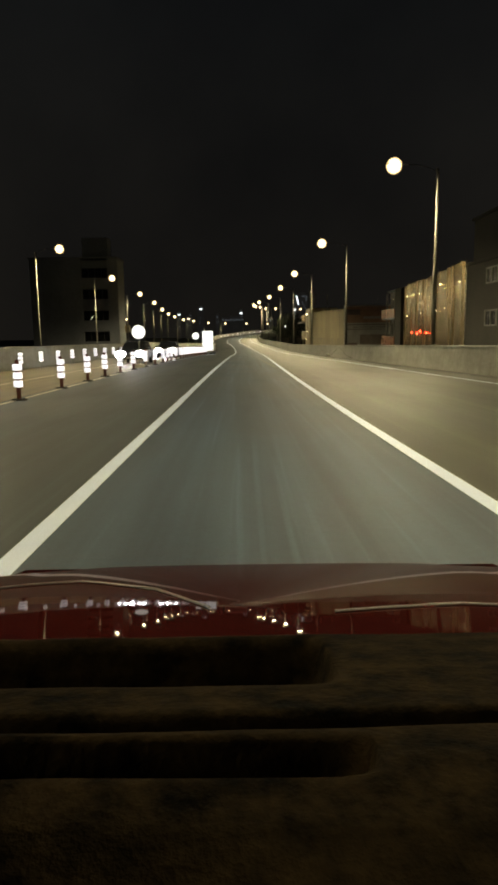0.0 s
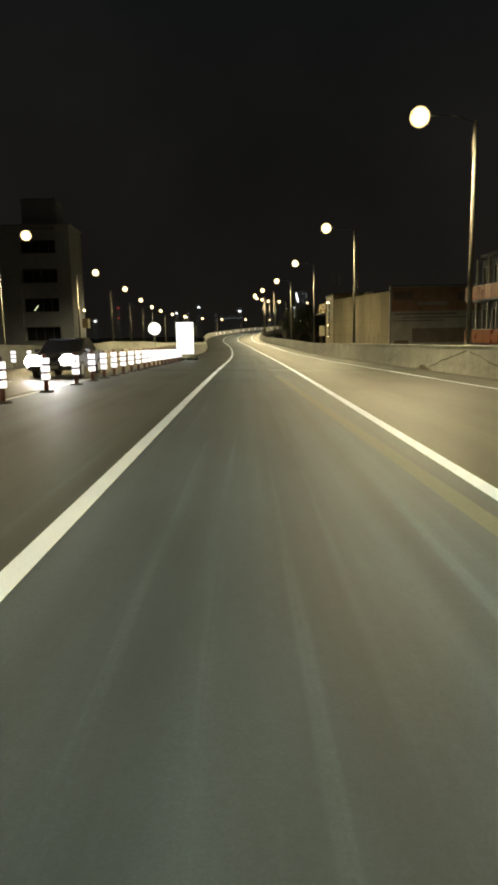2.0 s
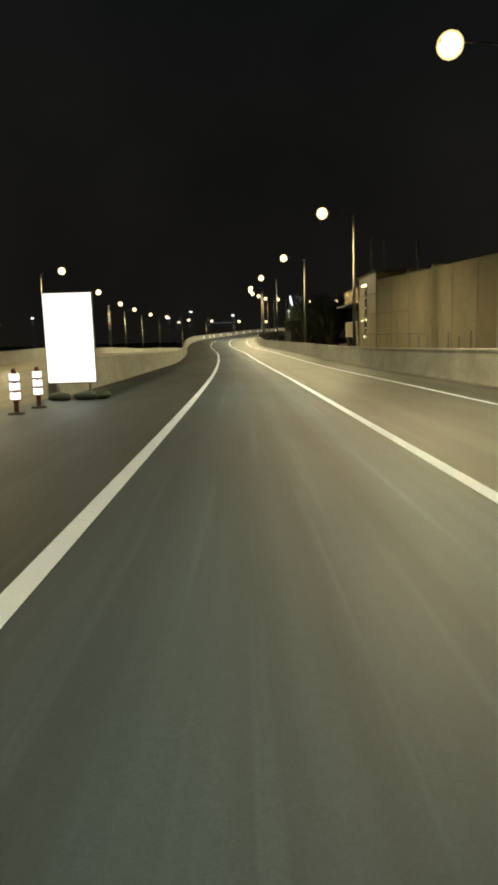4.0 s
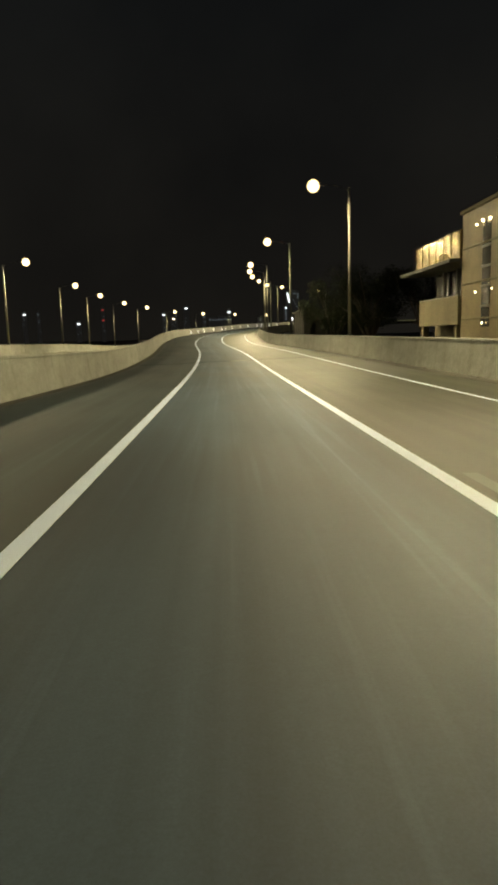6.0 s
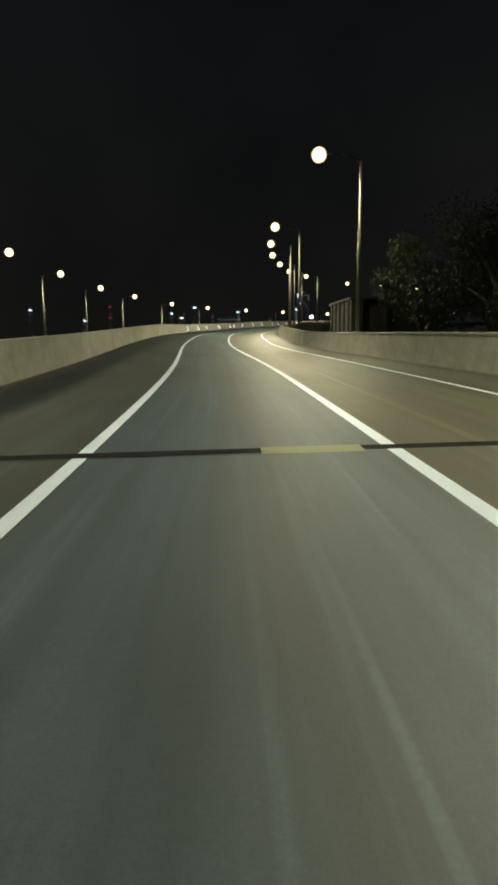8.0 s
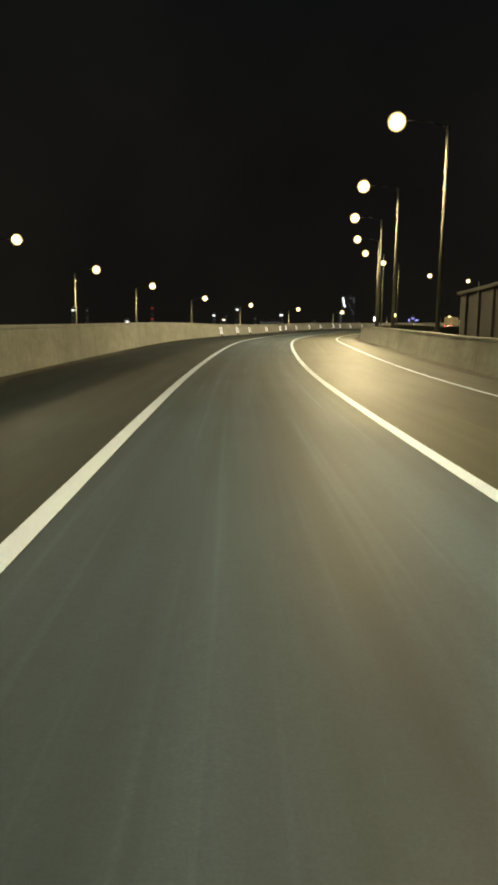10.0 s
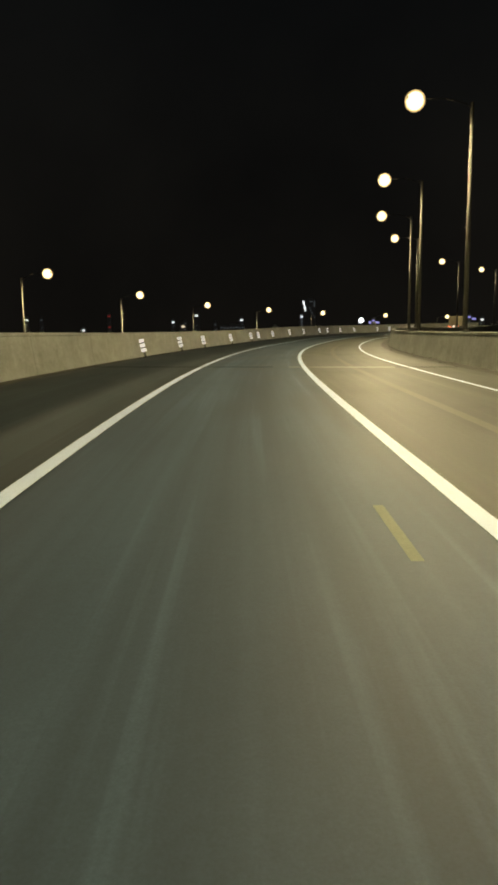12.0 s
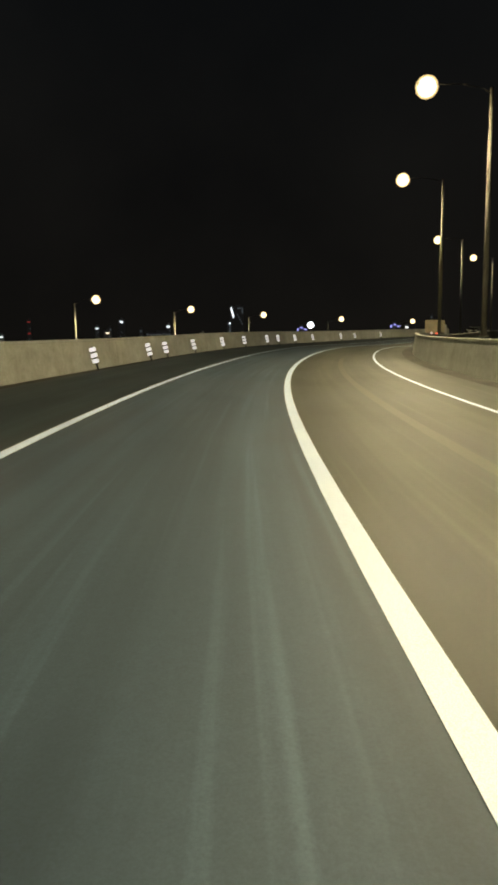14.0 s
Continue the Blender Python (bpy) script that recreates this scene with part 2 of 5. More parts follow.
# headlight and lamp light put into lane colours: blue middle, browner and dimmer sides
ASPHALT = asphalt("asphalt", (0.0265, 0.0435, 0.065), (0.0475, 0.077, 0.114), 0.45, ((LINE_R, 1, (0.84, 0.57, 0.26)), (LINE_L, -1, (0.56, 0.52, 0.43))))
# yellow tint puts the lamps' light into the opposite carriageway's colour
ASPHALT_FAR = asphalt("asphalt_lamp_tinted", (0.068, 0.055, 0.030), (0.115, 0.093, 0.052), 0.5)
RUBBER = surface("joint_rubber", (0.004, 0.006, 0.008), (0.012, 0.016, 0.019), 0.98, 0, 2, 30)
next(n for n in RUBBER.node_tree.nodes if n.type == "BSDF_PRINCIPLED").inputs["Specular IOR Level"].default_value = 0.1
NOSING = surface("joint_mortar", (0.15, 0.165, 0.15), (0.29, 0.31, 0.28), 0.7, 0, 1.6, 25)
GHOST_DIM = surface("nearly_gone_paint", (0.050, 0.066, 0.075), (0.066, 0.086, 0.095), 0.65, 0, 0.9, 45, stretch=(1, 0.25, 1))
GHOST_SEAM = surface("lane_seam", (0.044, 0.043, 0.026), (0.074, 0.073, 0.044), 0.6, 0, 0.5, 30, stretch=(1, 0.25, 1))
GHOST = surface("faded_paint", (0.088, 0.104, 0.090), (0.122, 0.140, 0.120), 0.65, 0, 0.9, 45, stretch=(1, 0.25, 1))
DASH_PAINT = surface("worn_yellow_paint", (0.14, 0.16, 0.10), (0.22, 0.25, 0.16), 0.65, 0, 0.9, 45, stretch=(1, 0.25, 1))
CRACK = surface("crack_dirt", (0.07, 0.067, 0.055), (0.14, 0.13, 0.11), 0.9, 0, 3, 30)
# blue tint offsets the warm lamps, standing for headlight white on the lines
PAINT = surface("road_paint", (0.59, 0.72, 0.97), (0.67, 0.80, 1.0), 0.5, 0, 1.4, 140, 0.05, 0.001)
PAINT_OLD = surface("worn_road_paint", (0.32, 0.30, 0.22), (0.62, 0.58, 0.44), 0.6, 0, 0.9, 30, 0.2, 0.002)
def weathered_concrete(name, dark, light):
    """Cast concrete: broad stains, dark runs down the face, fine grain, a few cracks."""
    m, nt, bs = material(name)
    big, runs = noise_node(nt, 0.5, 6, 0.65, stretch=(1, 1, 2.2)), noise_node(nt, 1.6, 4, 0.6, stretch=(1, 1, 0.10))
    grain, pits = noise_node(nt, 20, 4, 0.65), noise_node(nt, 4.5, 5, 0.7)
    c = ramp(nt, big.outputs[0], 0.34, dark, 0.66, light).outputs[0]
    c = mix(nt, "MULTIPLY", 1.0, c, ramp(nt, runs.outputs[0], 0.30, (0.88, 0.87, 0.84), 0.52, (1.02, 1.02, 1.02)).outputs[0])
    c = mix(nt, "MULTIPLY", 1.0, c, ramp(nt, pits.outputs[0], 0.32, (0.86, 0.86, 0.85), 0.60, (1.05, 1.05, 1.05)).outputs[0])
    c = mix(nt, "MULTIPLY", 1.0, c, ramp(nt, grain.outputs[0], 0.3, (0.84, 0.84, 0.84), 0.7, (1.12, 1.12, 1.12)).outputs[0])
    tc = nt.nodes.new("ShaderNodeTexCoord")
    warp = noise_node(nt, 1.1, 3, 0.6)
    add = nt.nodes.new("ShaderNodeVectorMath")
    nt.links.new(tc.outputs["Object"], add.inputs[0])
    nt.links.new(warp.outputs[1], add.inputs[1])
    vor = nt.nodes.new("ShaderNodeTexVoronoi")
    vor.feature = "DISTANCE_TO_EDGE"
    vor.inputs["Scale"].default_value = 0.09
    nt.links.new(add.outputs[0], vor.inputs["Vector"])
    c = mix(nt, "MULTIPLY", 1.0, c, ramp(nt, vor.outputs[0], 0.0, (0.90, 0.89, 0.87), 0.003, (1, 1, 1)).outputs[0])
    oi = nt.nodes.new("ShaderNodeObjectInfo")
    c = mix(nt, "MULTIPLY", 1.0, c, ramp(nt, oi.outputs["Random"], 0, (0.9, 0.9, 0.9), 1, (1.08, 1.07, 1.05)).outputs[0])
    nt.links.new(c, bs.inputs["Base Color"])
    bs.inputs["Roughness"].default_value = 0.85
    bump(nt, bs, pits.outputs[0], 0.2, 0.006)
    return m


CONCRETE = weathered_concrete("parapet_concrete", (0.228, 0.234, 0.215), (0.315, 0.322, 0.300))
KERB = surface("gutter_dirt", (0.030, 0.029, 0.025), (0.085, 0.080, 0.066), 0.9, 0, 0.7, 22, 0.3, 0.006)
STEEL = surface("galvanised_steel", (0.36, 0.36, 0.34), (0.52, 0.52, 0.50), 0.42, 0.8, 1.6, 40, 0.08, 0.002)
POLE_PAINT = surface("grey_pole_paint", (0.115, 0.114, 0.095), (0.175, 0.172, 0.145), 0.85, 0.0, 1.6, 40, 0.08, 0.002)
DARK_STEEL = surface("dark_housing", (0.05, 0.05, 0.05), (0.09, 0.09, 0.09), 0.5, 0.2, 3, 40, 0.05, 0.001)
LAND = surface("dark_land", (0.012, 0.014, 0.010), (0.035, 0.036, 0.028), 0.95, 0, 0.02, 0.8, 0.2, 0.05)
PLASTER = surface("grey_plaster", (0.155, 0.170, 0.195), (0.23, 0.250, 0.285), 0.9, 0, 0.14, 6, 0.15, 0.01, (1, 1, 0.5))
LAMP_GLASS = glowing("lamp_glass", (1.0, 0.80, 0.46), LAMP_GLOW)
# translucent glowing shell that paints a soft amber halo round the lamp core
BOWL_HALO, nt, bs = material("amber_halo_shell")
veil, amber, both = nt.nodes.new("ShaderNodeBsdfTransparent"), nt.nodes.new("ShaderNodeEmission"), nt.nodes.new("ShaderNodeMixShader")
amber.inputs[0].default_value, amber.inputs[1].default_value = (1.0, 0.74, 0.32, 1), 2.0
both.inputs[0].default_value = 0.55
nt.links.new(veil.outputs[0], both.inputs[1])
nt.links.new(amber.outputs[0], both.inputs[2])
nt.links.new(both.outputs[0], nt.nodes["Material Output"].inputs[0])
# glow stands for headlight light thrown back; the sheet itself is no lamp
REFLECTOR_GLOW = glowing("glowing_reflective_sheet", (0.92, 0.94, 1.0), 1.6)
# sign faces glow in place of headlight light thrown back
SIGN_GLOW = glowing("glowing_sign_face", (0.93, 1.0, 0.96), 1.7)


# ---- mesh helpers ----
def part(name, bm, mat, parent=None, label="", smooth=False):
    me = bpy.data.meshes.new(name)
    bm.normal_update()
    bm.to_mesh(me)
    bm.free()
    me.materials.append(mat)
    if smooth:
        for p in me.polygons:
            p.use_smooth = True
    ob = new(name, me)
    if parent is not None:
        ob.parent = parent
    if label:
        tagged(ob, label)
    return ob


def thing(name, label, category, group="", kind=""):
    return tagged(new(name), label, category, group, kind)


def add_box(bm, sx, sy, sz, m=None, bevel=0.0):
    """A box standing on its middle, sized sx, sy, sz, moved by m."""
    r = bmesh.ops.create_cube(bm, size=1.0)
    vs = r["verts"]
    bmesh.ops.scale(bm, vec=(sx, sy, sz), verts=vs)
    if bevel:
        es = list({e for v in vs for e in v.link_edges})
        g = bmesh.ops.bevel(bm, geom=es, offset=bevel, segments=2, affect="EDGES", profile=0.5)
        vs = list({v for f in g["faces"] for v in f.verts} | {v for v in vs if v.is_valid})
    if m is not None:
        bmesh.ops.transform(bm, matrix=m, verts=vs)
    return vs


def add_tube(bm, p0, p1, r0, r1, seg=10, caps=True):
    """A tapered round bar from p0 to p1."""
    p0, p1 = Vector(p0), Vector(p1)
    d = p1 - p0
    m = Matrix.Translation((p0 + p1) / 2) @ d.to_track_quat("Z", "Y").to_matrix().to_4x4()
    return bmesh.ops.create_cone(bm, cap_ends=caps, segments=seg, radius1=r0, radius2=r1, depth=d.length, matrix=m)["verts"]


def sweep(points, closed=True, caps=True):
    """Skins rows of points (one row a section) into a bmesh."""
    bm = bmesh.new()
    rows = [[bm.verts.new(p) for p in row] for row in points]
    n = len(rows[0])
    for a, b in zip(rows[:-1], rows[1:]):
        for i in range(n if closed else n - 1):
            j = (i + 1) % n
            bm.faces.new((a[i], a[j], b[j], b[i]))
    if closed and caps:
        bm.faces.new(list(reversed(rows[0])))
        bm.faces.new(rows[-1])
    bmesh.ops.recalc_face_normals(bm, faces=bm.faces)
    return bm


def steps(a, b, d):
    n = max(1, int(round((b - a) / d)))
    return [a + (b - a) * i / n for i in range(n + 1)]


def strip(a, b, o0, o1, h, d=2.5, place=road, thick=0.0):
    """A ribbon of road between two offsets."""
    rows = []
    for s in steps(a, b, d):
        l = o0(s) if callable(o0) else o0
        r = o1(s) if callable(o1) else o1
        row = [place(s, l, h), place(s, r, h)]
        if thick:
            row += [place(s, r, h - thick), place(s, l, h - thick)]
        rows.append(row)
    bm = sweep(rows, closed=thick > 0)
    if not thick:
        bm.normal_update()
        if sum(f.normal.z for f in bm.faces) < 0:
            bmesh.ops.reverse_faces(bm, faces=bm.faces)
    return bm


def structure(name, bm, mat, label, category, smooth=False):
    return tagged(part(name, bm, mat, smooth=smooth), label, category, kind="structure")


# ---- ground and decks ----
bm = bmesh.new()
bmesh.ops.create_grid(bm, x_segments=24, y_segments=24, size=2500, matrix=Matrix.Translation((0, 400, -9)))
structure("ground", bm, LAND, "dark unlit land below the raised road", "ground")

S0, S1 = -70.0, 440.0


def deck(name, a, b, offsets, place, mat, label, thick, h=0.0):
    """A road slab with columns at the given offsets and its length and offset as a texture map."""
    bm = bmesh.new()
    uv = bm.loops.layers.uv.new("plan")
    rows, spot = [], {}
    for s in steps(a, b, 2.0):
        os_ = offsets(s)
        row = [(o, place(s, o, h)) for o in os_] + [(os_[-1], place(s, os_[-1], h - thick)), (os_[0], place(s, os_[0], h - thick))]
        vs = []
        for o, p in row:
            v = bm.verts.new(p)
            spot[v] = (o, s)
            vs.append(v)
        rows.append(vs)
    for p, q in zip(rows[:-1], rows[1:]):
        for i in range(len(p)):
            j = (i + 1) % len(p)
            bm.faces.new((p[i], p[j], q[j], q[i]))
    bm.faces.new(list(reversed(rows[0])))
    bm.faces.new(rows[-1])
    bmesh.ops.recalc_face_normals(bm, faces=bm.faces)
    for f in bm.faces:
        for l in f.loops:
            l[uv].uv = spot[l.vert]
    return structure(name, bm, mat, label, "road")


deck("road", S0, S1, lambda s: [PARAPET_L - 0.35, -4.0, LINE_L, 0.3, LINE_R, 4.0, EDGE_R, wall_r(s) + 0.35], road, ASPHALT, "dark grey asphalt road deck with worn wheel tracks", 0.9)
deck("road_opposite", S0, S1, lambda s: [far_edge(s) - 0.36, (far_edge(s) * 2 + PARAPET_L) / 3, (far_edge(s) + PARAPET_L * 2) / 3, PARAPET_L - 0.37], other, ASPHALT_FAR, "dark asphalt carriageway of the opposite direction, tinted with lamp light", 0.8)


def marking(name, a, b, o0, o1, w, mat, label, h=0.005, place=road):
    """A painted strip whose offset goes evenly from o0 to o1."""
    mid = lambda s: o0 + (o1 - o0) * (s - a) / (b - a)
    return structure(name, strip(a, b, lambda s: mid(s) - w / 2, lambda s: mid(s) + w / 2, h, d=2.0, place=place), mat, label, "road marking")


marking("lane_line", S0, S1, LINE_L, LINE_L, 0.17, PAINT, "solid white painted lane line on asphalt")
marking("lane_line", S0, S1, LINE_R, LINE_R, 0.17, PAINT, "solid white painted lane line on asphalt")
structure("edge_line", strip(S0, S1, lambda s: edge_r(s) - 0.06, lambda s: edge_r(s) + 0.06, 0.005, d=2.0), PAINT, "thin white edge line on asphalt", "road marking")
marking("edge_line", S0, 50.0, EDGE_L + 0.14, EDGE_L + 0.02, 0.12, PAINT_OLD, "thin worn pale edge line on asphalt", place=other)
marking("edge_line", S0, 48.0, -9.3, -8.0, 0.12, PAINT_OLD, "thin worn pale line of the opposite carriageway", place=other)
marking("worn_line", 27.0, 52.0, 1.86, 1.11, 0.20, GHOST, "faded yellowish old lane line on asphalt", 0.003)
marking("worn_line", 86.0, 101.0, 2.40, 2.46, 0.16, GHOST, "faded yellowish old lane line on asphalt", 0.003)
marking("worn_line", 132.0, 160.0, 3.27, 3.3, 0.13, GHOST_SEAM, "faded yellowish old lane line on asphalt", 0.003)
marking("worn_line", 196.0, 262.0, 3.70, 4.1, 0.20, GHOST_SEAM, "faded yellowish old lane line on asphalt", 0.003)
marking("worn_line", 46.0, 55.0, -6.1, -5.6, 0.2, GHOST, "faded yellowish old lane line on asphalt", 0.003)
marking("worn_line", 198.1, 199.3, 1.45, 1.46, 0.08, DASH_PAINT, "short worn yellowish paint dash on asphalt", 0.003)
# expansion joints: a dark rubber seam between two pale nosings
for s, o0, o1 in ((-22.0, 2.24, 5.2), (57.2, 0.96, 3.95), (135.9, 0.62, 1.8), (217.6, 1.6, 5.3), (297.0, 2.24, 5.3)):
    narrow = o1 < 2
    for a, b in ((PARAPET_L, o0 if narrow else o0 - 0.55), (o1, lambda q: wall_r(q) - 0.6)):
        structure("expansion_joint", strip(s - 0.15, s + 0.15, a, b, 0.007, d=0.3), RUBBER, "dark worn expansion joint across the deck", "expansion joint")
    structure("joint_nosing", strip(s - 0.22, s + 0.22, o0, o1, 0.003, d=0.22), DASH_PAINT if narrow else NOSING, "worn pale mortar strip over the deck joint", "expansion joint")
    if not narrow:
        structure("joint_nosing", strip(s - 0.20, s + 0.20, o0 - 0.55, o0 - 0.004, 0.003, d=0.2), GHOST_DIM, "thin worn mortar strip over the deck joint", "expansion joint")


# ---- parapets ----
def parapet_section(s, o, side, place, h):
    """Foot, toe, battered face, bevelled coping; side +1: the road lies to the left."""
    prof = ((0.0, -0.6), (0.0, 0.04), (0.05, 0.30), (0.15, h - 0.10), (0.13, h - 0.09), (0.13, h - 0.02), (0.15, h), (0.35, h), (0.38, h - 0.03), (0.38, -0.6))
    return [place(s, o + side * a, z) for a, z in prof]


def parapet(name, a, b, o, side, place, h, label, d=6.0):
    wall = thing(name, label, "parapet", kind="structure")
    n = int((b - a) / d)
    for i in range(n):
        u, v = a + i * d + 0.008, a + (i + 1) * d - 0.008
        rows = [parapet_section(s, o(s) if callable(o) else o, side, place, h) for s in steps(u, v, 2.0)]
        part("panel", sweep(rows), CONCRETE, wall)
    return wall


parapet("parapet_right", S0, 360, wall_r, 1, road, PARAPET_H, "pale weathered concrete parapet wall along the road")
parapet("parapet_left", NOSE, 360, PARAPET_L, -1, road, PARAPET_H, "pale weathered concrete parapet wall along the road")
parapet("parapet_opposite", S0, 360, lambda s: far_edge(s), -1, other, PARAPET_H, "pale concrete parapet wall of the opposite carriageway")


def crack(ends, width=0.02):
    """A thin dark ragged crack on the right parapet's face: a few (along, height) stations."""
    rng = random.Random(int(ends[0][0] * 10))
    pts = []
    for (s0, z0), (s1, z1) in zip(ends[:-1], ends[1:]):
        for k in range(5):
            f = k / 5
            pts.append((s0 + (s1 - s0) * f + rng.uniform(-0.08, 0.08), z0 + (z1 - z0) * f + rng.uniform(-0.03, 0.03)))
    pts.append(ends[-1])
    rows = []
    for i, (s, z) in enumerate(pts):
        w = width * rng.uniform(0.5, 1.2) / 2
        o = wall_r(s) + float(np.interp(z, [0.04, 0.30, PARAPET_H - 0.10], [0.0, 0.05, 0.15])) - 0.006
        rows.append([road(s - w, o, z - w), road(s + w, o, z + w), road(s + w, o + 0.02, z + w), road(s - w, o + 0.02, z - w)])
    return part("crack", sweep(rows), CRACK, wall_right, "dark ragged crack in the concrete")


wall_right = next(o for o in bpy.data.objects if o.name == "parapet_right")
crack([(57.3, 0.10), (54.6, 0.62), (52.4, 0.98)], 0.05)
crack([(52.2, 0.96), (49.6, 0.55), (47.9, 0.30), (45.0, 0.12)], 0.05)
crack([(65.2, 0.20), (63.0, 0.66)], 0.03)
crack([(180.4, 0.18), (177.2, 0.70)], 0.05)
structure("gutter", strip(S0, 360, lambda s: wall_r(s) - 0.62, lambda s: wall_r(s) + 0.02, 0.02, d=2.0), KERB, "dusty concrete gutter strip at the parapet foot", "gutter")
structure("gutter", strip(NOSE, 360, PARAPET_L - 0.02, PARAPET_L + 0.42, 0.02, d=2.0), KERB, "dusty concrete gutter strip at the parapet foot", "gutter")


# ---- piers that carry the decks ----
for s in range(-50, 431, 40):
    for o, place in ((1.2, road), ((far_edge(s) + PARAPET_L) / 2, other)):
        top = place(s, o, -0.7)
        bm = bmesh.new()
        add_box(bm, 9.0, 1.8, 1.2, Matrix.Translation((0, 0, top.z - 0.6)), 0.08)
        add_box(bm, 2.6, 1.5, top.z - 1.1 + 9, Matrix.Translation((0, 0, (top.z - 1.1 - 9) / 2)), 0.08)
        ob = structure("pier", bm, CONCRETE, "plain concrete pier under the raised road", "pier")
        ob.matrix_basis = pose(top.x, top.y, 0, 0, 0, heading(s))


# ---- street lamps ----
def street_lamp(height, reach, head_z, label):
    """A tapered pole with a curved arm along -x and a head in a halo bowl; foot at the origin."""
    lamp = thing("street_lamp", label, "street lamp", "street lamps along the road")
    bm = bmesh.new()
    add_tube(bm, (0, 0, 0), (0, 0, height), 0.115, 0.072, 14)
    part("pole", bm, POLE_PAINT, lamp, smooth=True)
    bm = bmesh.new()
    add_box(bm, 0.36, 0.36, 0.03, Matrix.Translation((0, 0, 0.015)), 0.006)
    for x in (-0.13, 0.13):
        for y in (-0.13, 0.13):
            add_tube(bm, (x, y, 0.03), (x, y, 0.075), 0.018, 0.018, 6)
    part("base_plate", bm, POLE_PAINT, lamp)
    bm = bmesh.new()
    pts = [Vector((0, 0, height - 0.25)), Vector((-0.12 * reach, 0, height - 0.02)), Vector((-0.45 * reach, 0, head_z + 0.02)), Vector((-reach + 0.25, 0, head_z + 0.05))]
    for p, q in zip(pts[:-1], pts[1:]):
        add_tube(bm, p, q, 0.024, 0.022, 8)
    part("arm", bm, DARK_STEEL, lamp, smooth=True)
    bm = bmesh.new()
    add_box(bm, 0.72, 0.30, 0.13, Matrix.Translation((-reach, 0, head_z + 0.08)), 0.04)
    head = part("head", bm, DARK_STEEL, lamp, "dark housing of the lamp head")
    # halo shell and core are oversized to take in the lamp's glare
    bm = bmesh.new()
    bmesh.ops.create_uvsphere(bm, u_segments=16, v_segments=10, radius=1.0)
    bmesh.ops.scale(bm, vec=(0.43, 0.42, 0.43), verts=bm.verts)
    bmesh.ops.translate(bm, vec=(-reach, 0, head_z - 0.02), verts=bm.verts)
    bowl = part("bowl", bm, BOWL_HALO, head, "thin amber glowing shell, the lamp's halo put into shape", smooth=True)
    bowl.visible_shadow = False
    bm = bmesh.new()
    bmesh.ops.create_uvsphere(bm, u_segments=16, v_segments=10, radius=1.0)
    bmesh.ops.scale(bm, vec=(0.36, 0.35, 0.36), verts=bm.verts)
    bmesh.ops.translate(bm, vec=(-reach, 0, head_z - 0.02), verts=bm.verts)
    core = part("lamp_core", bm, LAMP_GLASS, head, "white-hot lamp core", smooth=True)
    core.visible_shadow = False
    return lamp


def light_at(p, power, colour, turn=0.0, side=1):
    d = bpy.data.lights.new("street_light", "SPOT")
    d.energy, d.color, d.spot_size, d.spot_blend, d.shadow_soft_size = power, colour, radians(178), 0.85, 0.25
    ob = new("street_light", d)
    # the head leans over the lanes and a little towards the traffic
    ob.matrix_world = pose(p[0], p[1], p[2], 0, 0, turn) @ pose(0, 0, 0, -5, 4 * side, 0)
    return ob


REACH = POLE_O - HEAD_O
first_r = street_lamp(POLE_Z - PARAPET_H, REACH, HEAD_Z - PARAPET_H, "tall grey steel street lamp with warm glowing head on the parapet")
rows_r = [-56.0, -28.0, 0.0] + LAMPS_R + [345.0, 368.0]
for i, s in enumerate(rows_r):
    shift = float(np.interp(s, LAMP_SHIFT_AT, LAMP_SHIFT)) + WALL_WIDEN * wide(s)
    b = road(s, POLE_O + shift, 0)
    foot = road(s, wall_r(s) + 0.2)
    m = pose(b.x, b.y, foot.z + PARAPET_H - 0.0, 0, 0, heading(s))
    if i == 0:
        first_r.matrix_basis = m
        ob = first_r
    else:
        copy_thing(first_r, m @ Matrix.Diagonal((1, 1, 1.035 if 100 < s < 120 else 1.012 if 120 < s < 180 else 0.97 if s > 245 else 1.0, 1)))
    light_at(road(s, HEAD_O + shift, HEAD_Z - 0.35), LAMP_WATT, LAMP_COLOUR, heading(s))
masts = {}
for x, y, z in [(-15.5, 21.0, 9.3), (-15.5, -9.0, 9.5)] + LAMPS_L:
    s, o = along(x, y)
    rz = heading(s) + 180
    c, sn = math.cos(radians(heading(s))), math.sin(radians(heading(s)))
    # beside the slip road the masts rise from the land below
    low = s < 108
    foot_z = -9.0 if low else z - 9.7 + PARAPET_H
    m = pose(x - 2.4 * c, y - 2.4 * sn, foot_z, 0, 0, rz)
    tall = round(z - foot_z, 1)
    if tall not in masts:
        masts[tall] = street_lamp(z - 0.25 - foot_z, 2.4, z - foot_z, "very tall grey steel street lamp rising from below the slip road" if low else "tall grey steel street lamp beside the opposite carriageway")
        masts[tall].matrix_basis = m
    else:
        copy_thing(masts[tall], m)
    light_at((x, y, z - 0.35), LAMP_WATT * 0.9, LAMP_COLOUR, heading(s), -1)


# ---- reflector posts, signs and bands along the road ----
ORANGE = surface("orange_plastic", (0.055, 0.011, 0.006), (0.09, 0.019, 0.009), 0.5, 0, 2, 40, 0.05)
BLACK = surface("black_rubber", (0.012, 0.012, 0.012), (0.03, 0.03, 0.028), 0.7, 0, 3, 40, 0.2)
GREY_POST = surface("grey_post", (0.18, 0.18, 0.17), (0.30, 0.30, 0.28), 0.5, 0.3, 3, 40, 0.1)


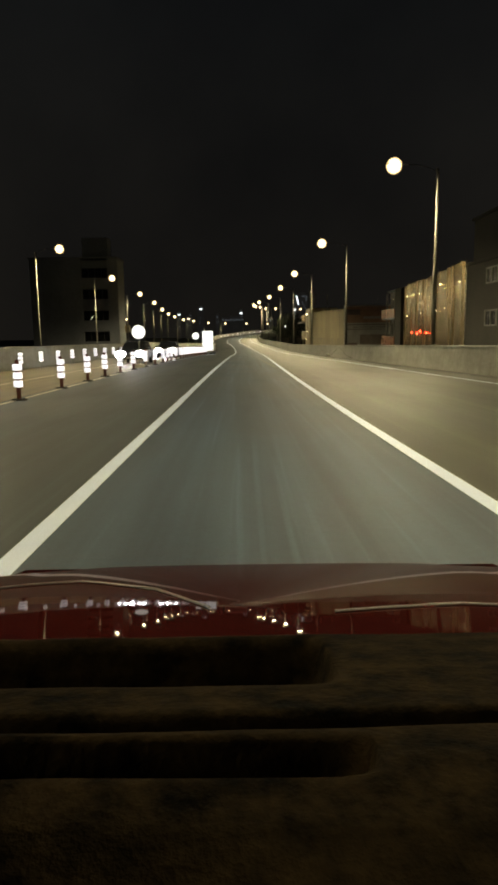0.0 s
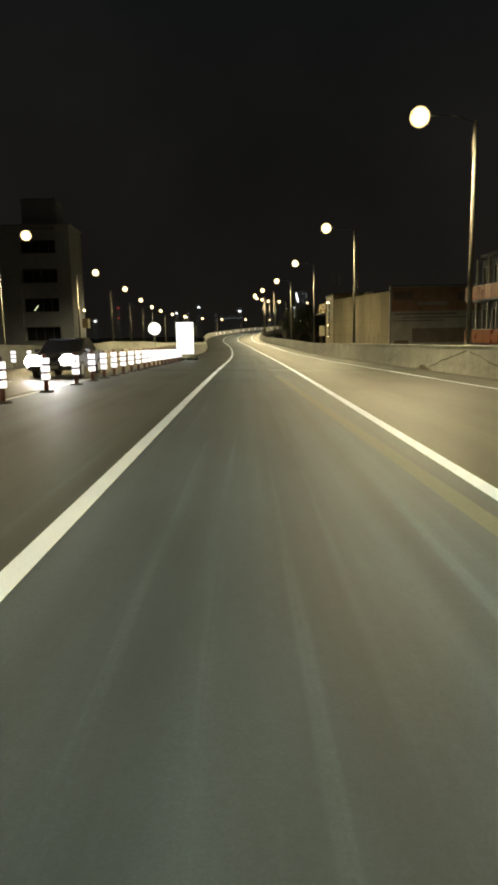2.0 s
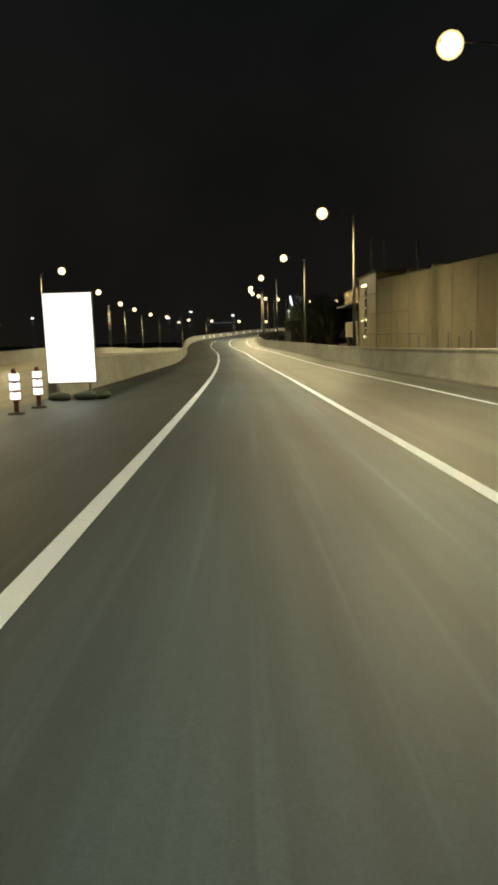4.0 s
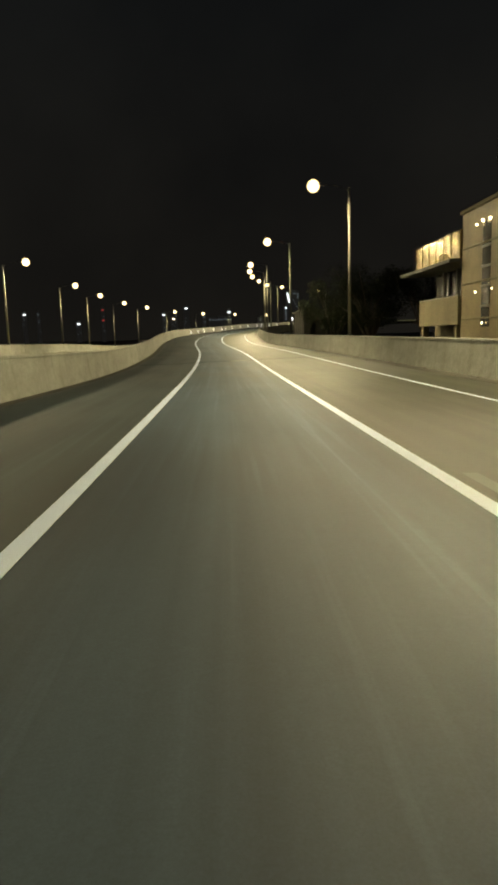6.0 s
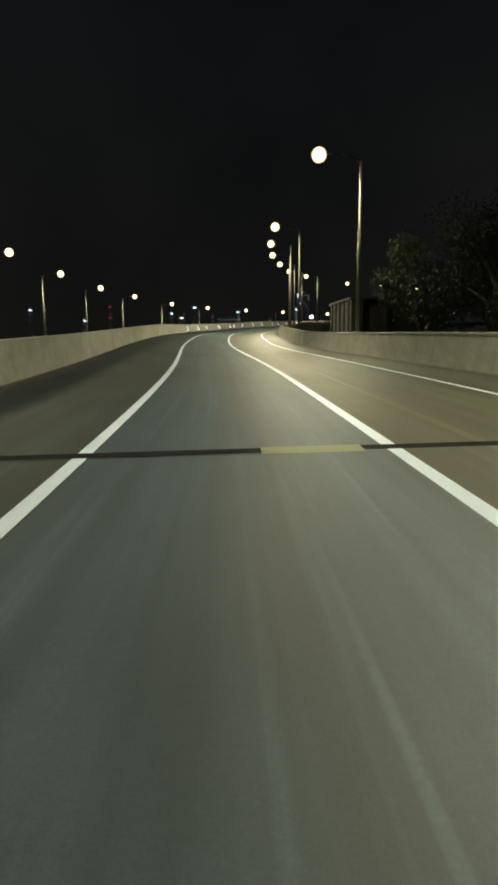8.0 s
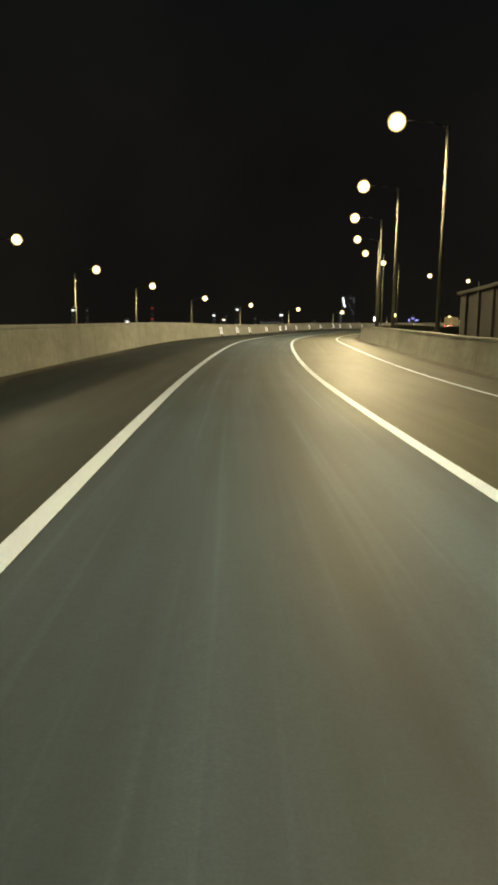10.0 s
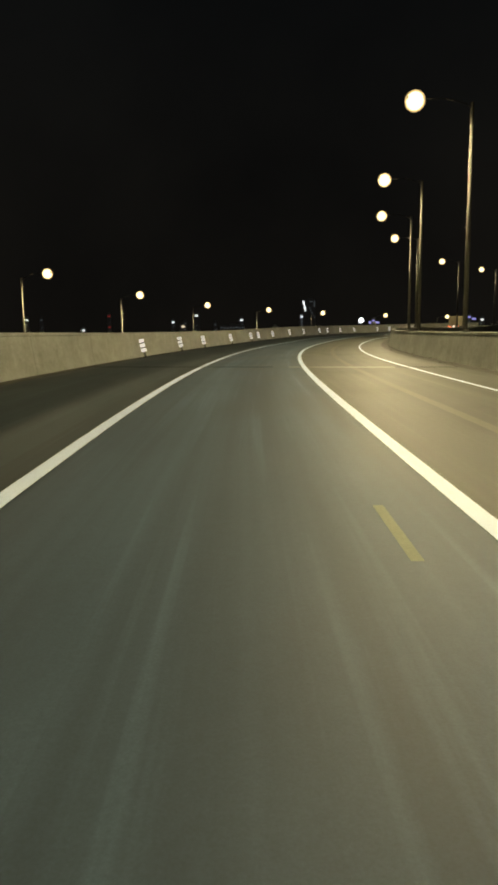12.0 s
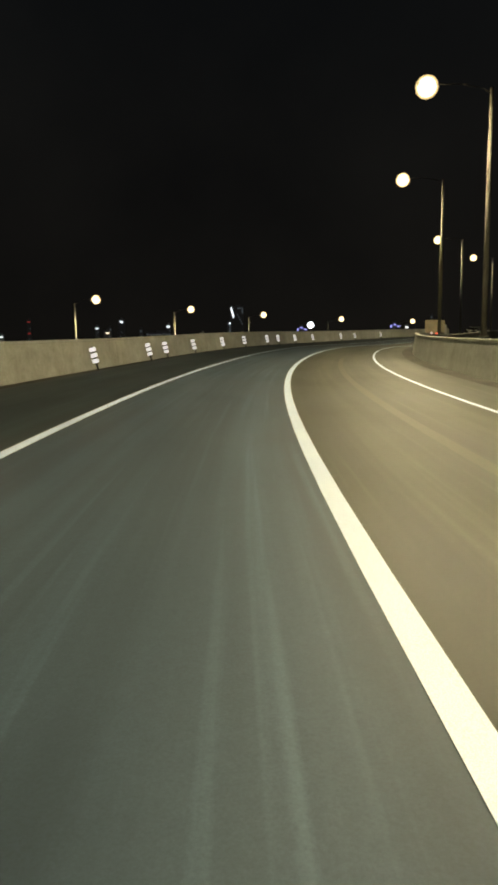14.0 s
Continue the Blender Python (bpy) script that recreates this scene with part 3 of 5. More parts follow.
def flexible_post():
    """A flexible plastic post on a rubber foot with three reflective sleeves."""
    ob = thing("flexible_post", "orange flexible road post with three white reflective bands", "road post", "posts between the carriageways")
    bm = bmesh.new()
    add_tube(bm, (0, 0, 0), (0, 0, 0.05), 0.21, 0.17, 14)
    part("foot", bm, BLACK, ob)
    bm = bmesh.new()
    add_tube(bm, (0, 0, 0.05), (0, 0, 1.0), 0.058, 0.052, 14)
    add_tube(bm, (0, 0, 1.0), (0, 0, 1.03), 0.052, 0.03, 14)
    part("stem", bm, ORANGE, ob, smooth=False)
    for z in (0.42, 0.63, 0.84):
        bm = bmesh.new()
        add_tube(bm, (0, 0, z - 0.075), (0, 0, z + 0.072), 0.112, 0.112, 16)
        part("reflective_band", bm, REFLECTOR_GLOW, ob, "white reflective band with headlight return as glow")
    return ob


def wall_delineator():
    """Three reflective plates on a short upright, standing at a parapet's foot."""
    ob = thing("wall_delineator", "short dark delineator with three white reflective plates before the parapet", "delineator", "delineators along the parapet")
    bm = bmesh.new()
    add_box(bm, 0.07, 0.05, 0.92, Matrix.Translation((0, 0.03, 0.46)), 0.008)
    add_box(bm, 0.18, 0.14, 0.04, Matrix.Translation((0, 0.03, 0.02)), 0.008)
    part("upright", bm, BLACK, ob)
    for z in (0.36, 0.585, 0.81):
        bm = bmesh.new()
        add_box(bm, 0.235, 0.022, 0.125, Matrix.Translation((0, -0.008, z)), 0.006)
        part("reflective_plate", bm, REFLECTOR_GLOW, ob, "white reflective plate with headlight return as glow")
    return ob


def place_row(make, spots, lean=0.0):
    first = None
    for p, rz in spots:
        m = pose(p.x, p.y, p.z, 0, 0, rz) @ pose(0, 0, 0, 0, lean, 0)
        if first is None:
            first = make()
            first.matrix_basis = m
        else:
            copy_thing(first, m)
    return first


post_at = [-14.8, -11.0, -7.2, -3.6, 0.2, 3.6, 7.0, 11.3, 15.0, 18.2, 21.4, 24.8, 28.6, 32.3, 35.9, 38.1, 40.2, 43.3, 46.2]
post_at += [48.2 + 1.72 * k for k in range(18)]
spots = []
for s in post_at:
    o = float(np.interp(s, [5, 8, 18, 43, 58, 80], [-5.5, -5.66, -5.74, -5.42, -5.12, -5.2]))
    spots.append((road(s, o), heading(s) + 17 * s))
place_row(flexible_post, spots)

place_row(wall_delineator, [(road(s, PARAPET_L + 0.34, 0.02), heading(s) + 4) for s in (226.1, 235.0, 241.9, 251.3, 258.8, 261.7, 267.2, 273.6, 278.9, 284.8, 287.8, 292.6, 298.0, 307.3, 312.4, 322.7)], -13.0)


def reflector_plate():
    ob = thing("wall_reflector", "small post with three white reflectors before the opposite parapet", "reflector", "reflectors along the opposite parapet")
    bm = bmesh.new()
    add_box(bm, 0.05, 0.04, 0.95, Matrix.Translation((0, 0.03, 0.475)), 0.006)
    part("upright", bm, GREY_POST, ob)
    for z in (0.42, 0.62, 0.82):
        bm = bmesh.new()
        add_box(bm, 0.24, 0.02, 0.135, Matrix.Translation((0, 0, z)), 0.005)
        part("reflective_plate", bm, REFLECTOR_GLOW, ob, "white reflective plate with headlight return as glow")
    return ob


place_row(reflector_plate, [(other(s, far_edge(s) + 0.32), heading(s)) for s in np.arange(15.4, 104.0, 3.3)])


def round_sign(p, rz, foot_label, up=2.18):
    ob = thing("round_sign", "round white reflective road sign on a grey post", "road sign")
    bm = bmesh.new()
    add_tube(bm, (0, 0.04, 0.1), (0, 0.04, up + 0.32), 0.035, 0.035, 10)
    part("post", bm, GREY_POST, ob)
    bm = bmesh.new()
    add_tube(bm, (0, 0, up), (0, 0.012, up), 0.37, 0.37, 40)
    part("sign_plate", bm, SIGN_GLOW, ob, foot_label)
    bm = bmesh.new()
    add_tube(bm, (0, -0.004, up), (0, 0.016, up), 0.385, 0.385, 40)
    part("rim", bm, GREY_POST, ob)
    bm = bmesh.new()
    add_box(bm, 0.55, 0.45, 0.2, Matrix.Translation((0, 0.04, 0.1)), 0.03)
    part("foot_block", bm, PAINT_OLD, ob, "pale concrete foot block")
    ob.matrix_basis = pose(p.x, p.y, p.z, 0, 0, rz)
    return ob


def disc_front(ob):
    # the plate stands just before its rim
    for c in ob.children:
        if c.name.startswith("sign_plate"):
            c.location.y = -0.012


disc_front(round_sign(road(27.9, -5.82), heading(27) + 2, "white face, headlight return put in as glow", 1.98))
disc_front(round_sign(road(66.3, -5.62), heading(67) + 2, "white face, headlight return put in as glow"))

board = thing("sign_board", "tall white sign board with added glow at the head of the dividing parapet", "road sign")
bm = bmesh.new()
add_box(bm, 1.46, 0.05, 2.62, Matrix.Translation((0, 0, 1.78)), 0.012)
part("panel", bm, GREY_POST, board)
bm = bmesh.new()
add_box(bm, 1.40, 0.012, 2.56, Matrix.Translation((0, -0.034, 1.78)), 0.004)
part("sign_face", bm, SIGN_GLOW, board, "white sign face, headlight return put in as glow")
for x in (-0.5, 0.5):
    bm = bmesh.new()
    add_tube(bm, (x, 0.07, 0), (x, 0.07, 2.9), 0.04, 0.04, 10)
    part("post", bm, GREY_POST, board)
p = road(80.4, -5.05)
board.matrix_basis = pose(p.x, p.y, p.z, 0, 0, heading(81) - 2)
BAG = surface("green_sacking", (0.022, 0.036, 0.028), (0.045, 0.066, 0.050), 0.9, 0, 4, 30, 0.4, 0.01)


def sandbag(x, y, rz, k):
    bm = bmesh.new()
    bmesh.ops.create_uvsphere(bm, u_segments=16, v_segments=10, radius=1.0)
    for v in bm.verts:
        v.co = Vector((v.co.x * 0.36, v.co.y * 0.22, max(v.co.z, -0.8) * 0.13 + 0.10)) * (1 + 0.10 * noise.noise(v.co * 2.1 + Vector((k, 0, 0))))
    ob = tagged(part("sandbag", bm, BAG, smooth=True), "dull grey-green sandbag lying at the sign's foot", "sandbag", "sandbags under the sign board")
    q = p + Vector((x, y, 0))
    ob.matrix_basis = pose(q.x, q.y, q.z, 0, 0, rz)


sandbag(0.45, -0.35, 8, 1)
sandbag(-0.30, -0.40, -15, 2)
sandbag(0.85, 0.0, 80, 3)


# ---- buildings ----
DARK_GLASS = surface("dark_glazing", (0.010, 0.011, 0.012), (0.02, 0.021, 0.022), 0.15, 0, 0.6, 8, 0)
RENDER_WALL = surface("stained_render", (0.125, 0.110, 0.067), (0.215, 0.190, 0.120), 0.9, 0, 0.25, 9, 0.2, 0.01, (1, 1, 0.35))
OCHRE = surface("ochre_wall", (0.17, 0.135, 0.068), (0.28, 0.228, 0.12), 0.55, 0, 0.5, 12, 0.15, 0.006)
DULL_RENDER = surface("dull_grey_render", (0.050, 0.049, 0.044), (0.078, 0.076, 0.068), 0.9, 0, 0.2, 8, 0.15, 0.01, (1, 1, 0.5))
BRICK_RED = surface("red_painted_wall", (0.12, 0.042, 0.022), (0.18, 0.068, 0.036), 0.8, 0, 0.5, 12, 0.15, 0.006)
SHEET = surface("corrugated_sheet", (0.20, 0.145, 0.065), (0.36, 0.265, 0.125), 0.25, 0.9, 0.5, 10, 0.1, 0.004, (1, 1.2, 0.12))
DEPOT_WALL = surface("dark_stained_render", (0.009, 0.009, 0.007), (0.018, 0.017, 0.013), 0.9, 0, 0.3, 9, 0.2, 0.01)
BALCONY_SHEET = surface("ochre_metal_sheet", (0.30, 0.21, 0.08), (0.46, 0.33, 0.14), 0.24, 0.6, 0.5, 10, 0.12, 0.004, (1, 0.3, 1))
BALCONY_RED = surface("glossy_red_panel", (0.15, 0.046, 0.016), (0.22, 0.072, 0.026), 0.28, 0.1, 0.6, 12, 0.1, 0.004)
MURAL_RED = surface("faded_red_print", (0.44, 0.27, 0.17), (0.64, 0.42, 0.28), 0.8, 0, 0.6, 10, 0.05)
MURAL_GREY = surface("faded_grey_print", (0.50, 0.50, 0.46), (0.70, 0.70, 0.65), 0.8, 0, 0.6, 10, 0.05)
MURAL_FADED = surface("bleached_dark_print", (0.22, 0.18, 0.15), (0.34, 0.29, 0.25), 0.8, 0, 0.6, 10, 0.05)
MURAL_DARK = surface("faded_dark_print", (0.058, 0.060, 0.060), (0.098, 0.100, 0.098), 0.8, 0, 0.6, 10, 0.05)
WARM_GLOW = glowing("warm_glow_ball", (1.0, 0.78, 0.40), 16.0)
RED_GLINT = glowing("red_glint", (1.0, 0.03, 0.010), 60.0)
COOL_BULB = glowing("cool_bulb", (0.85, 0.92, 1.0), 8.0)
FLAT_STRIP = glowing("greenish_strip", (0.9, 1.0, 0.6), 1.2)


def block(name, x0, x1, y0, y1, z0, z1, mat, parent, label="", bevel=0.03):
    bm = bmesh.new()
    add_box(bm, x1 - x0, y1 - y0, z1 - z0, Matrix.Translation(((x0 + x1) / 2, (y0 + y1) / 2, (z0 + z1) / 2)), bevel)
    return part(name, bm, mat, parent, label)


def window_on(parent, x0, x1, y0, y1, z0, z1, axis, lit=None):
    """A framed window on a wall; axis 'x': the wall faces -x, 'y': it faces -y."""
    t = 0.08
    win = None
    bm = bmesh.new()
    if axis == "y":
        for a, b, c, d in ((x0 - t, x0, z0, z1), (x1, x1 + t, z0, z1), (x0 - t, x1 + t, z1, z1 + t), (x0 - t, x1 + t, z0 - t, z0), ((x0 + x1) / 2 - 0.03, (x0 + x1) / 2 + 0.03, z0, z1)):
            add_box(bm, b - a, 0.10, d - c, Matrix.Translation(((a + b) / 2, y0 - 0.05, (c + d) / 2)))
        win = part("window", bm, GREY_POST, parent)
        bm = bmesh.new()
        add_box(bm, x1 - x0, 0.03, z1 - z0, Matrix.Translation(((x0 + x1) / 2, y0 - 0.02, (z0 + z1) / 2)))
    else:
        for a, b, c, d in ((y0 - t, y0, z0, z1), (y1, y1 + t, z0, z1), (y0 - t, y1 + t, z1, z1 + t), (y0 - t, y1 + t, z0 - t, z0), ((y0 + y1) / 2 - 0.03, (y0 + y1) / 2 + 0.03, z0, z1)):
            add_box(bm, 0.10, b - a, d - c, Matrix.Translation((x0 - 0.05, (a + b) / 2, (c + d) / 2)))
        win = part("window", bm, GREY_POST, parent)
        bm = bmesh.new()
        add_box(bm, 0.03, y1 - y0, z1 - z0, Matrix.Translation((x0 - 0.02, (y0 + y1) / 2, (z0 + z1) / 2)))
    part("pane", bm, lit or DARK_GLASS, win)
    return win


# small glowing balls: lamps, and added glints where walls mirror lamps
def glow_ball(parent, x, y, z, r, mat, name="lamp"):
    bm = bmesh.new()
    bmesh.ops.create_icosphere(bm, subdivisions=2, radius=r, matrix=Matrix.Translation((x, y, z)))
    return part(name, bm, mat, parent)


# grey block with long dark openings, beyond the opposite carriageway
flats = thing("apartment_block", "grey concrete apartment block with long dark open storeys", "building")
X0, X1, Y0, Y1 = -41.0, -23.9, 123.4, 131.0
WL, WR = -31.1, -25.9
block("core", X0 + 0.4, X1 - 0.4, Y0 + 1.3, Y1, -9, 16.4, PLASTER, flats)
block("pier", WR, X1, Y0, Y1 - 0.2, -9, 16.6, PLASTER, flats)
block("pier", X0, WL, Y0, Y1 - 0.2, -9, 16.6, PLASTER, flats)
z = -3.55
while z < 15:
    block("storey_band", WL, WR, Y0 + 0.05, Y0 + 1.3, z - 2.1, z, PLASTER, flats)
    w = block("opening", WL, WR, Y0 + 1.22, Y0 + 1.32, z, z + 2.0, DARK_GLASS, flats)
    for k in range(1, 4):
        bm = bmesh.new()
        xx = WL + k * (WR - WL) / 4
        add_box(bm, 0.06, 0.06, 2.0, Matrix.Translation((xx, Y0 + 1.18, z + 1.0)))
        part("mullion", bm, DARK_STEEL, w)
    bm = bmesh.new()
    add_box(bm, WR - WL, 0.16, 0.08, Matrix.Translation(((WL + WR) / 2, Y0 - 0.02, z + 0.03)))
    part("sill", bm, PLASTER, w)
    z += 4.1
block("roof_slab", X0 - 0.2, X1 + 0.2, Y0 - 0.2, Y1, 16.6, 16.9, PLASTER, flats)
block("stair_house", -31.0, -26.0, Y0 + 2, Y1 - 1.5, 16.9, 20.8, PLASTER, flats)
# slanting strip lamp seen inside one storey
bm = bmesh.new()
add_tube(bm, (-29.75, Y0 + 0.9, 4.9), (-29.1, Y0 + 0.9, 5.7), 0.05, 0.05, 8)
part("strip_lamp", bm, FLAT_STRIP, flats, "slanting greenish strip lamp")
glow_ball(flats, -22.9, 126.0, 4.9, 0.14, WARM_GLOW)
bm = bmesh.new()
add_box(bm, 0.8, 1.6, 1.4, Matrix.Translation((-22.7, 126.0, 3.0)), 0.04)
part("balcony_box", bm, OCHRE, flats, "small ochre balcony box")

# long concrete building beside the road: slanting plain wall, stair tower, balconied end
def wall_between(name, a, b, depth, z0, z1, mat, parent, label="", u0=0.0, u1=1.0, out=0.0):
    """An upright slab along the line a to b in plan, depth metres thick to its far side; u0, u1: the stretch of it, out: how far it stands proud."""
    a, b = Vector(a), Vector(b)
    d = b - a
    n = Vector((-d.y, d.x)).normalized()
    if n.x < 0:
        n = -n
    p, q = a + d * u0 - n * out, a + d * u1 - n * out
    rows = []
    for z in (z0, z1):
        rows.append([Vector((*v, z)) for v in (p, q, q + n * depth, p + n * depth)])
    return part(name, sweep(rows), mat, parent, label)


hall = thing("roadside_building", "long stained concrete building with stair tower and ochre balconies", "building")
W0, W1 = (13.95, 124.0), (17.85, 104.6)
wall_between("wall", W0, W1, 9.0, -9, 5.45, RENDER_WALL, hall)
wall_between("parapet_cap", W0, W1, 0.4, 5.45, 5.62, RENDER_WALL, hall, out=0.06)
# cast joints that divide the plain wall
for u in (0.0, 0.17, 0.34, 0.52, 0.70, 0.87):
    wall_between("wall_joint", W0, W1, 0.05, -9, 5.4, MURAL_DARK, hall, u0=u, u1=u + 0.004, out=0.012)
for zz in (0.55, 2.5):
    wall_between("wall_joint", W0, W1, 0.05, zz, zz + 0.06, MURAL_DARK, hall, u0=0.0, u1=0.34 if zz > 1 else 0.5, out=0.01)
rng = random.Random(9)
for k in range(7):
    u, h = 0.35 + 0.08 * k, rng.uniform(0.3, 0.9)
    wall_between("stain", W0, W1, 0.04, -0.6, -0.6 + h + 0.6, MURAL_DARK, hall, u0=u, u1=u + rng.uniform(0.004, 0.02), out=0.014)
# lighter ochre than the wall: lamp light on the tower put into colour
block("stair_tower", 13.9, 18.5, 124.02, 132.4, -9, 6.35, OCHRE, hall)
block("tower_cap", 13.78, 18.6, 123.9, 132.5, 6.35, 6.55, RENDER_WALL, hall)
for zz in (0.6, 2.5, 4.4):
    block("string_course", 13.84, 13.92, 123.98, 132.35, zz, zz + 0.10, RENDER_WALL, hall)
block("tower_slot", 13.86, 13.92, 128.2, 129.3, 0.2, 5.5, DARK_GLASS, hall)
for zz in (1.2, 2.2, 3.2, 4.2):
    block("slot_bar", 13.82, 13.9, 128.15, 129.35, zz, zz + 0.12, GREY_POST, hall)
block("rear_wall", 15.3, 30.0, 132.4, 141.6, -9, 5.0, RENDER_WALL, hall)
upper = block("balcony_upper", 13.8, 15.4, 132.4, 141.2, 4.05, 5.6, BALCONY_SHEET, hall, "shiny ochre sheet-clad upper balcony front")
for k in range(1, 6):
    part_y = 132.4 + k * 8.8 / 6
    block("sheet_seam", 13.775, 13.82, part_y, part_y + 0.05, 4.1, 5.55, OCHRE, upper)
block("canopy", 13.2, 15.4, 132.4, 143.2, 3.82, 4.03, MURAL_DARK, hall, "thin dark canopy slab")
block("recess_glazing", 15.20, 15.32, 132.6, 141.2, 2.0, 3.8, DARK_GLASS, hall)
for yy in (133.4, 136.0, 138.6):
    block("recess_post", 14.9, 15.1, yy, yy + 0.2, 2.0, 3.8, GREY_POST, hall)
block("balcony_lower", 13.75, 15.3, 132.4, 140.2, 0.35, 1.98, RENDER_WALL, hall)
block("balcony_rail", 13.72, 13.80, 132.4, 140.2, 1.98, 2.05, GREY_POST, hall)
for yy in (133.0, 139.7):
    block("ground_post", 13.9, 14.3, yy, yy + 0.4, -9, 0.35, RENDER_WALL, hall)
# added glowing balls for lamp glints mirrored on the shiny tower wall
for xx, yy, zz, r in ((13.7, 127.9, 5.45, 0.06), (13.7, 128.9, 5.5, 0.075), (13.7, 129.7, 5.42, 0.055), (13.75, 129.8, 2.0, 0.045), (13.75, 127.6, 2.05, 0.035), (13.75, 128.8, 0.4, 0.04)):
    glow_ball(hall, xx, yy, zz, r, WARM_GLOW)
for xx, yy, top in ((15.2, 126.0, 9.6), (14.6, 129.2, 10.2), (17.0, 121.0, 9.0)):
    bm = bmesh.new()
    add_tube(bm, (xx, yy, 5.4), (xx, yy, top), 0.05, 0.03, 8)
    add_box(bm, 0.24, 0.16, 1.9, Matrix.Translation((xx, yy, top - 1.0)), 0.05)
    part("antenna", bm, GREY_POST, hall)
for xx, yy, w in ((16.4, 121.2, 1.3), (17.6, 118.0, 0.9)):
    block("roof_tank", xx, xx + w, yy, yy + w, 5.45, 6.35, RENDER_WALL, hall)

# printed board across the building's end
mural = thing("billboard", "large weathered printed board on the building's end wall", "billboard")
block("board", 17.8, 33.0, 104.2, 104.45, -3.0, 6.1, MURAL_GREY, mural)
block("printed_band", 17.95, 32.8, 104.16, 104.2, 3.25, 5.95, MURAL_RED, mural, "faded red upper print")
for i, (a, b, c, d) in enumerate(((18.2, 20.4, 4.6, 5.5), (21.0, 24.4, 3.9, 4.3), (18.3, 25.6, 2.85, 3.0), (19.2, 26.8, 2.45, 2.55), (20.4, 26.5, 1.50, 1.60), (20.4, 27.4, -0.4, 1.25), (18.3, 20.0, -0.6, -0.1), (25.6, 28.6, 4.4, 5.4), (18.1, 24.0, 2.1, 2.2))):
    block("print_bar", a, b, 104.12, 104.158, c, d, (MURAL_FADED, MURAL_GREY)[i in (1, 4)], mural, bevel=0)
block("board_frame", 17.72, 17.82, 104.1, 104.5, -9, 6.15, GREY_POST, mural)
block("board_frame", 17.72, 33.1, 104.1, 104.5, 6.1, 6.2, GREY_POST, mural)
for xx in (21.5, 25.5, 29.5):
    block("stay", xx - 0.06, xx + 0.06, 104.46, 104.6, -9, 6.0, GREY_POST, mural)
bm = bmesh.new()
add_tube(bm, (23.4, 104.5, 6.1), (23.4, 104.5, 7.9), 0.03, 0.02, 8)
part("roof_rod", bm, GREY_POST, mural)

# balconied house next to the shiny sheet wall
house = thing("balcony_house", "narrow grey house with glossy orange-red balcony fronts", "building")
block("wall", 21.4, 29.0, 75.6, 84.6, -9, 6.9, PLASTER, house)
for zz in (-0.1, 3.45):
    front = block("balcony_front", 19.9, 20.02, 76.7, 84.5, zz, zz + 1.1, BALCONY_RED, house, "glossy orange-red balcony front")
    block("coping", 19.86, 20.06, 76.65, 84.55, zz + 1.1, zz + 1.16, GREY_POST, front)
    for k in range(1, 5):
        block("panel_seam", 19.88, 19.9, 76.7 + k * 1.56, 76.74 + k * 1.56, zz + 0.03, zz + 1.07, BRICK_RED, front, bevel=0)
    block("balcony_floor", 20.0, 21.4, 76.7, 84.5, zz - 0.16, zz, PLASTER, house)
    block("end_wall", 20.02, 21.4, 84.35, 84.5, zz, zz + 1.1, BALCONY_RED, house)
    for yy in (77.7, 79.6, 82.2):
        block("column", 20.1, 20.32, yy, yy + 0.24, zz + 1.1, zz + 3.3, GREY_POST, house)
    for yy in (78.2, 80.4, 82.8):
        window_on(house, 21.4, 21.4, yy, yy + 1.2, zz + 1.0, zz + 2.8, "x")
block("roof_slab", 19.9, 29.2, 76.6, 81.0, 6.75, 6.98, PLASTER, house)
glow_ball(house, 20.6, 78.6, 5.35, 0.09, WARM_GLOW)
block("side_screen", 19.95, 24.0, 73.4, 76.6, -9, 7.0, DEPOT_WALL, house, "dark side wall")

# shed clad in shiny ribbed sheet that mirrors the lamps
shed = thing("metal_shed", "tall shed clad in shiny ribbed metal sheets", "building")
xa, ya, xb, yb = 17.9, 43.3, 20.3, 73.3
wall_between("frame", (xa + 0.2, ya), (xb + 0.2, yb), 12.0, -9, 6.9, PLASTER, shed)
nsheet = 22
rng = random.Random(5)
for i in range(nsheet):
    rows = []
    rnd, top = rng.uniform(-0.03, 0.03), 7.0 + rng.uniform(-0.06, 0.10)
    for k in range(13):
        u = (i + k / 12 * 0.99) / nsheet
        xo = xa + (xb - xa) * u - (0.03 if k % 4 == 0 else 0.0) + rnd
        yo = ya + (yb - ya) * u
        rows.append([Vector((xo, yo, -9)), Vector((xo, yo, top)), Vector((xo + 0.08, yo, top)), Vector((xo + 0.08, yo, -9))])
    part("sheet", sweep(rows), SHEET, shed)
def on_sheet(y):
    return xa + (xb - xa) * (y - ya) / (yb - ya) - 0.2


# added glowing balls stand for street lamps mirrored in the sheet
for yy, zz, r in ((44.6, 5.5, 0.06), (51.9, 5.8, 0.07), (54.6, 5.6, 0.06), (62.2, 5.6, 0.06), (65.9, 5.66, 0.06), (69.7, 5.7, 0.07), (49.8, 3.6, 0.05), (53.3, 3.5, 0.07), (61.4, 3.5, 0.05), (69.5, 3.4, 0.06)):
    glow_ball(shed, on_sheet(yy), yy, zz, r * 0.7, WARM_GLOW)
# added red glowing balls stand for tail lights mirrored in the sheet
for yy, zz in ((56.9, 1.45), (60.3, 1.62), (62.0, 1.38), (65.6, 1.5)):
    glow_ball(shed, on_sheet(yy) - 0.15, yy, zz, 0.075, RED_GLINT, "red_lamp")

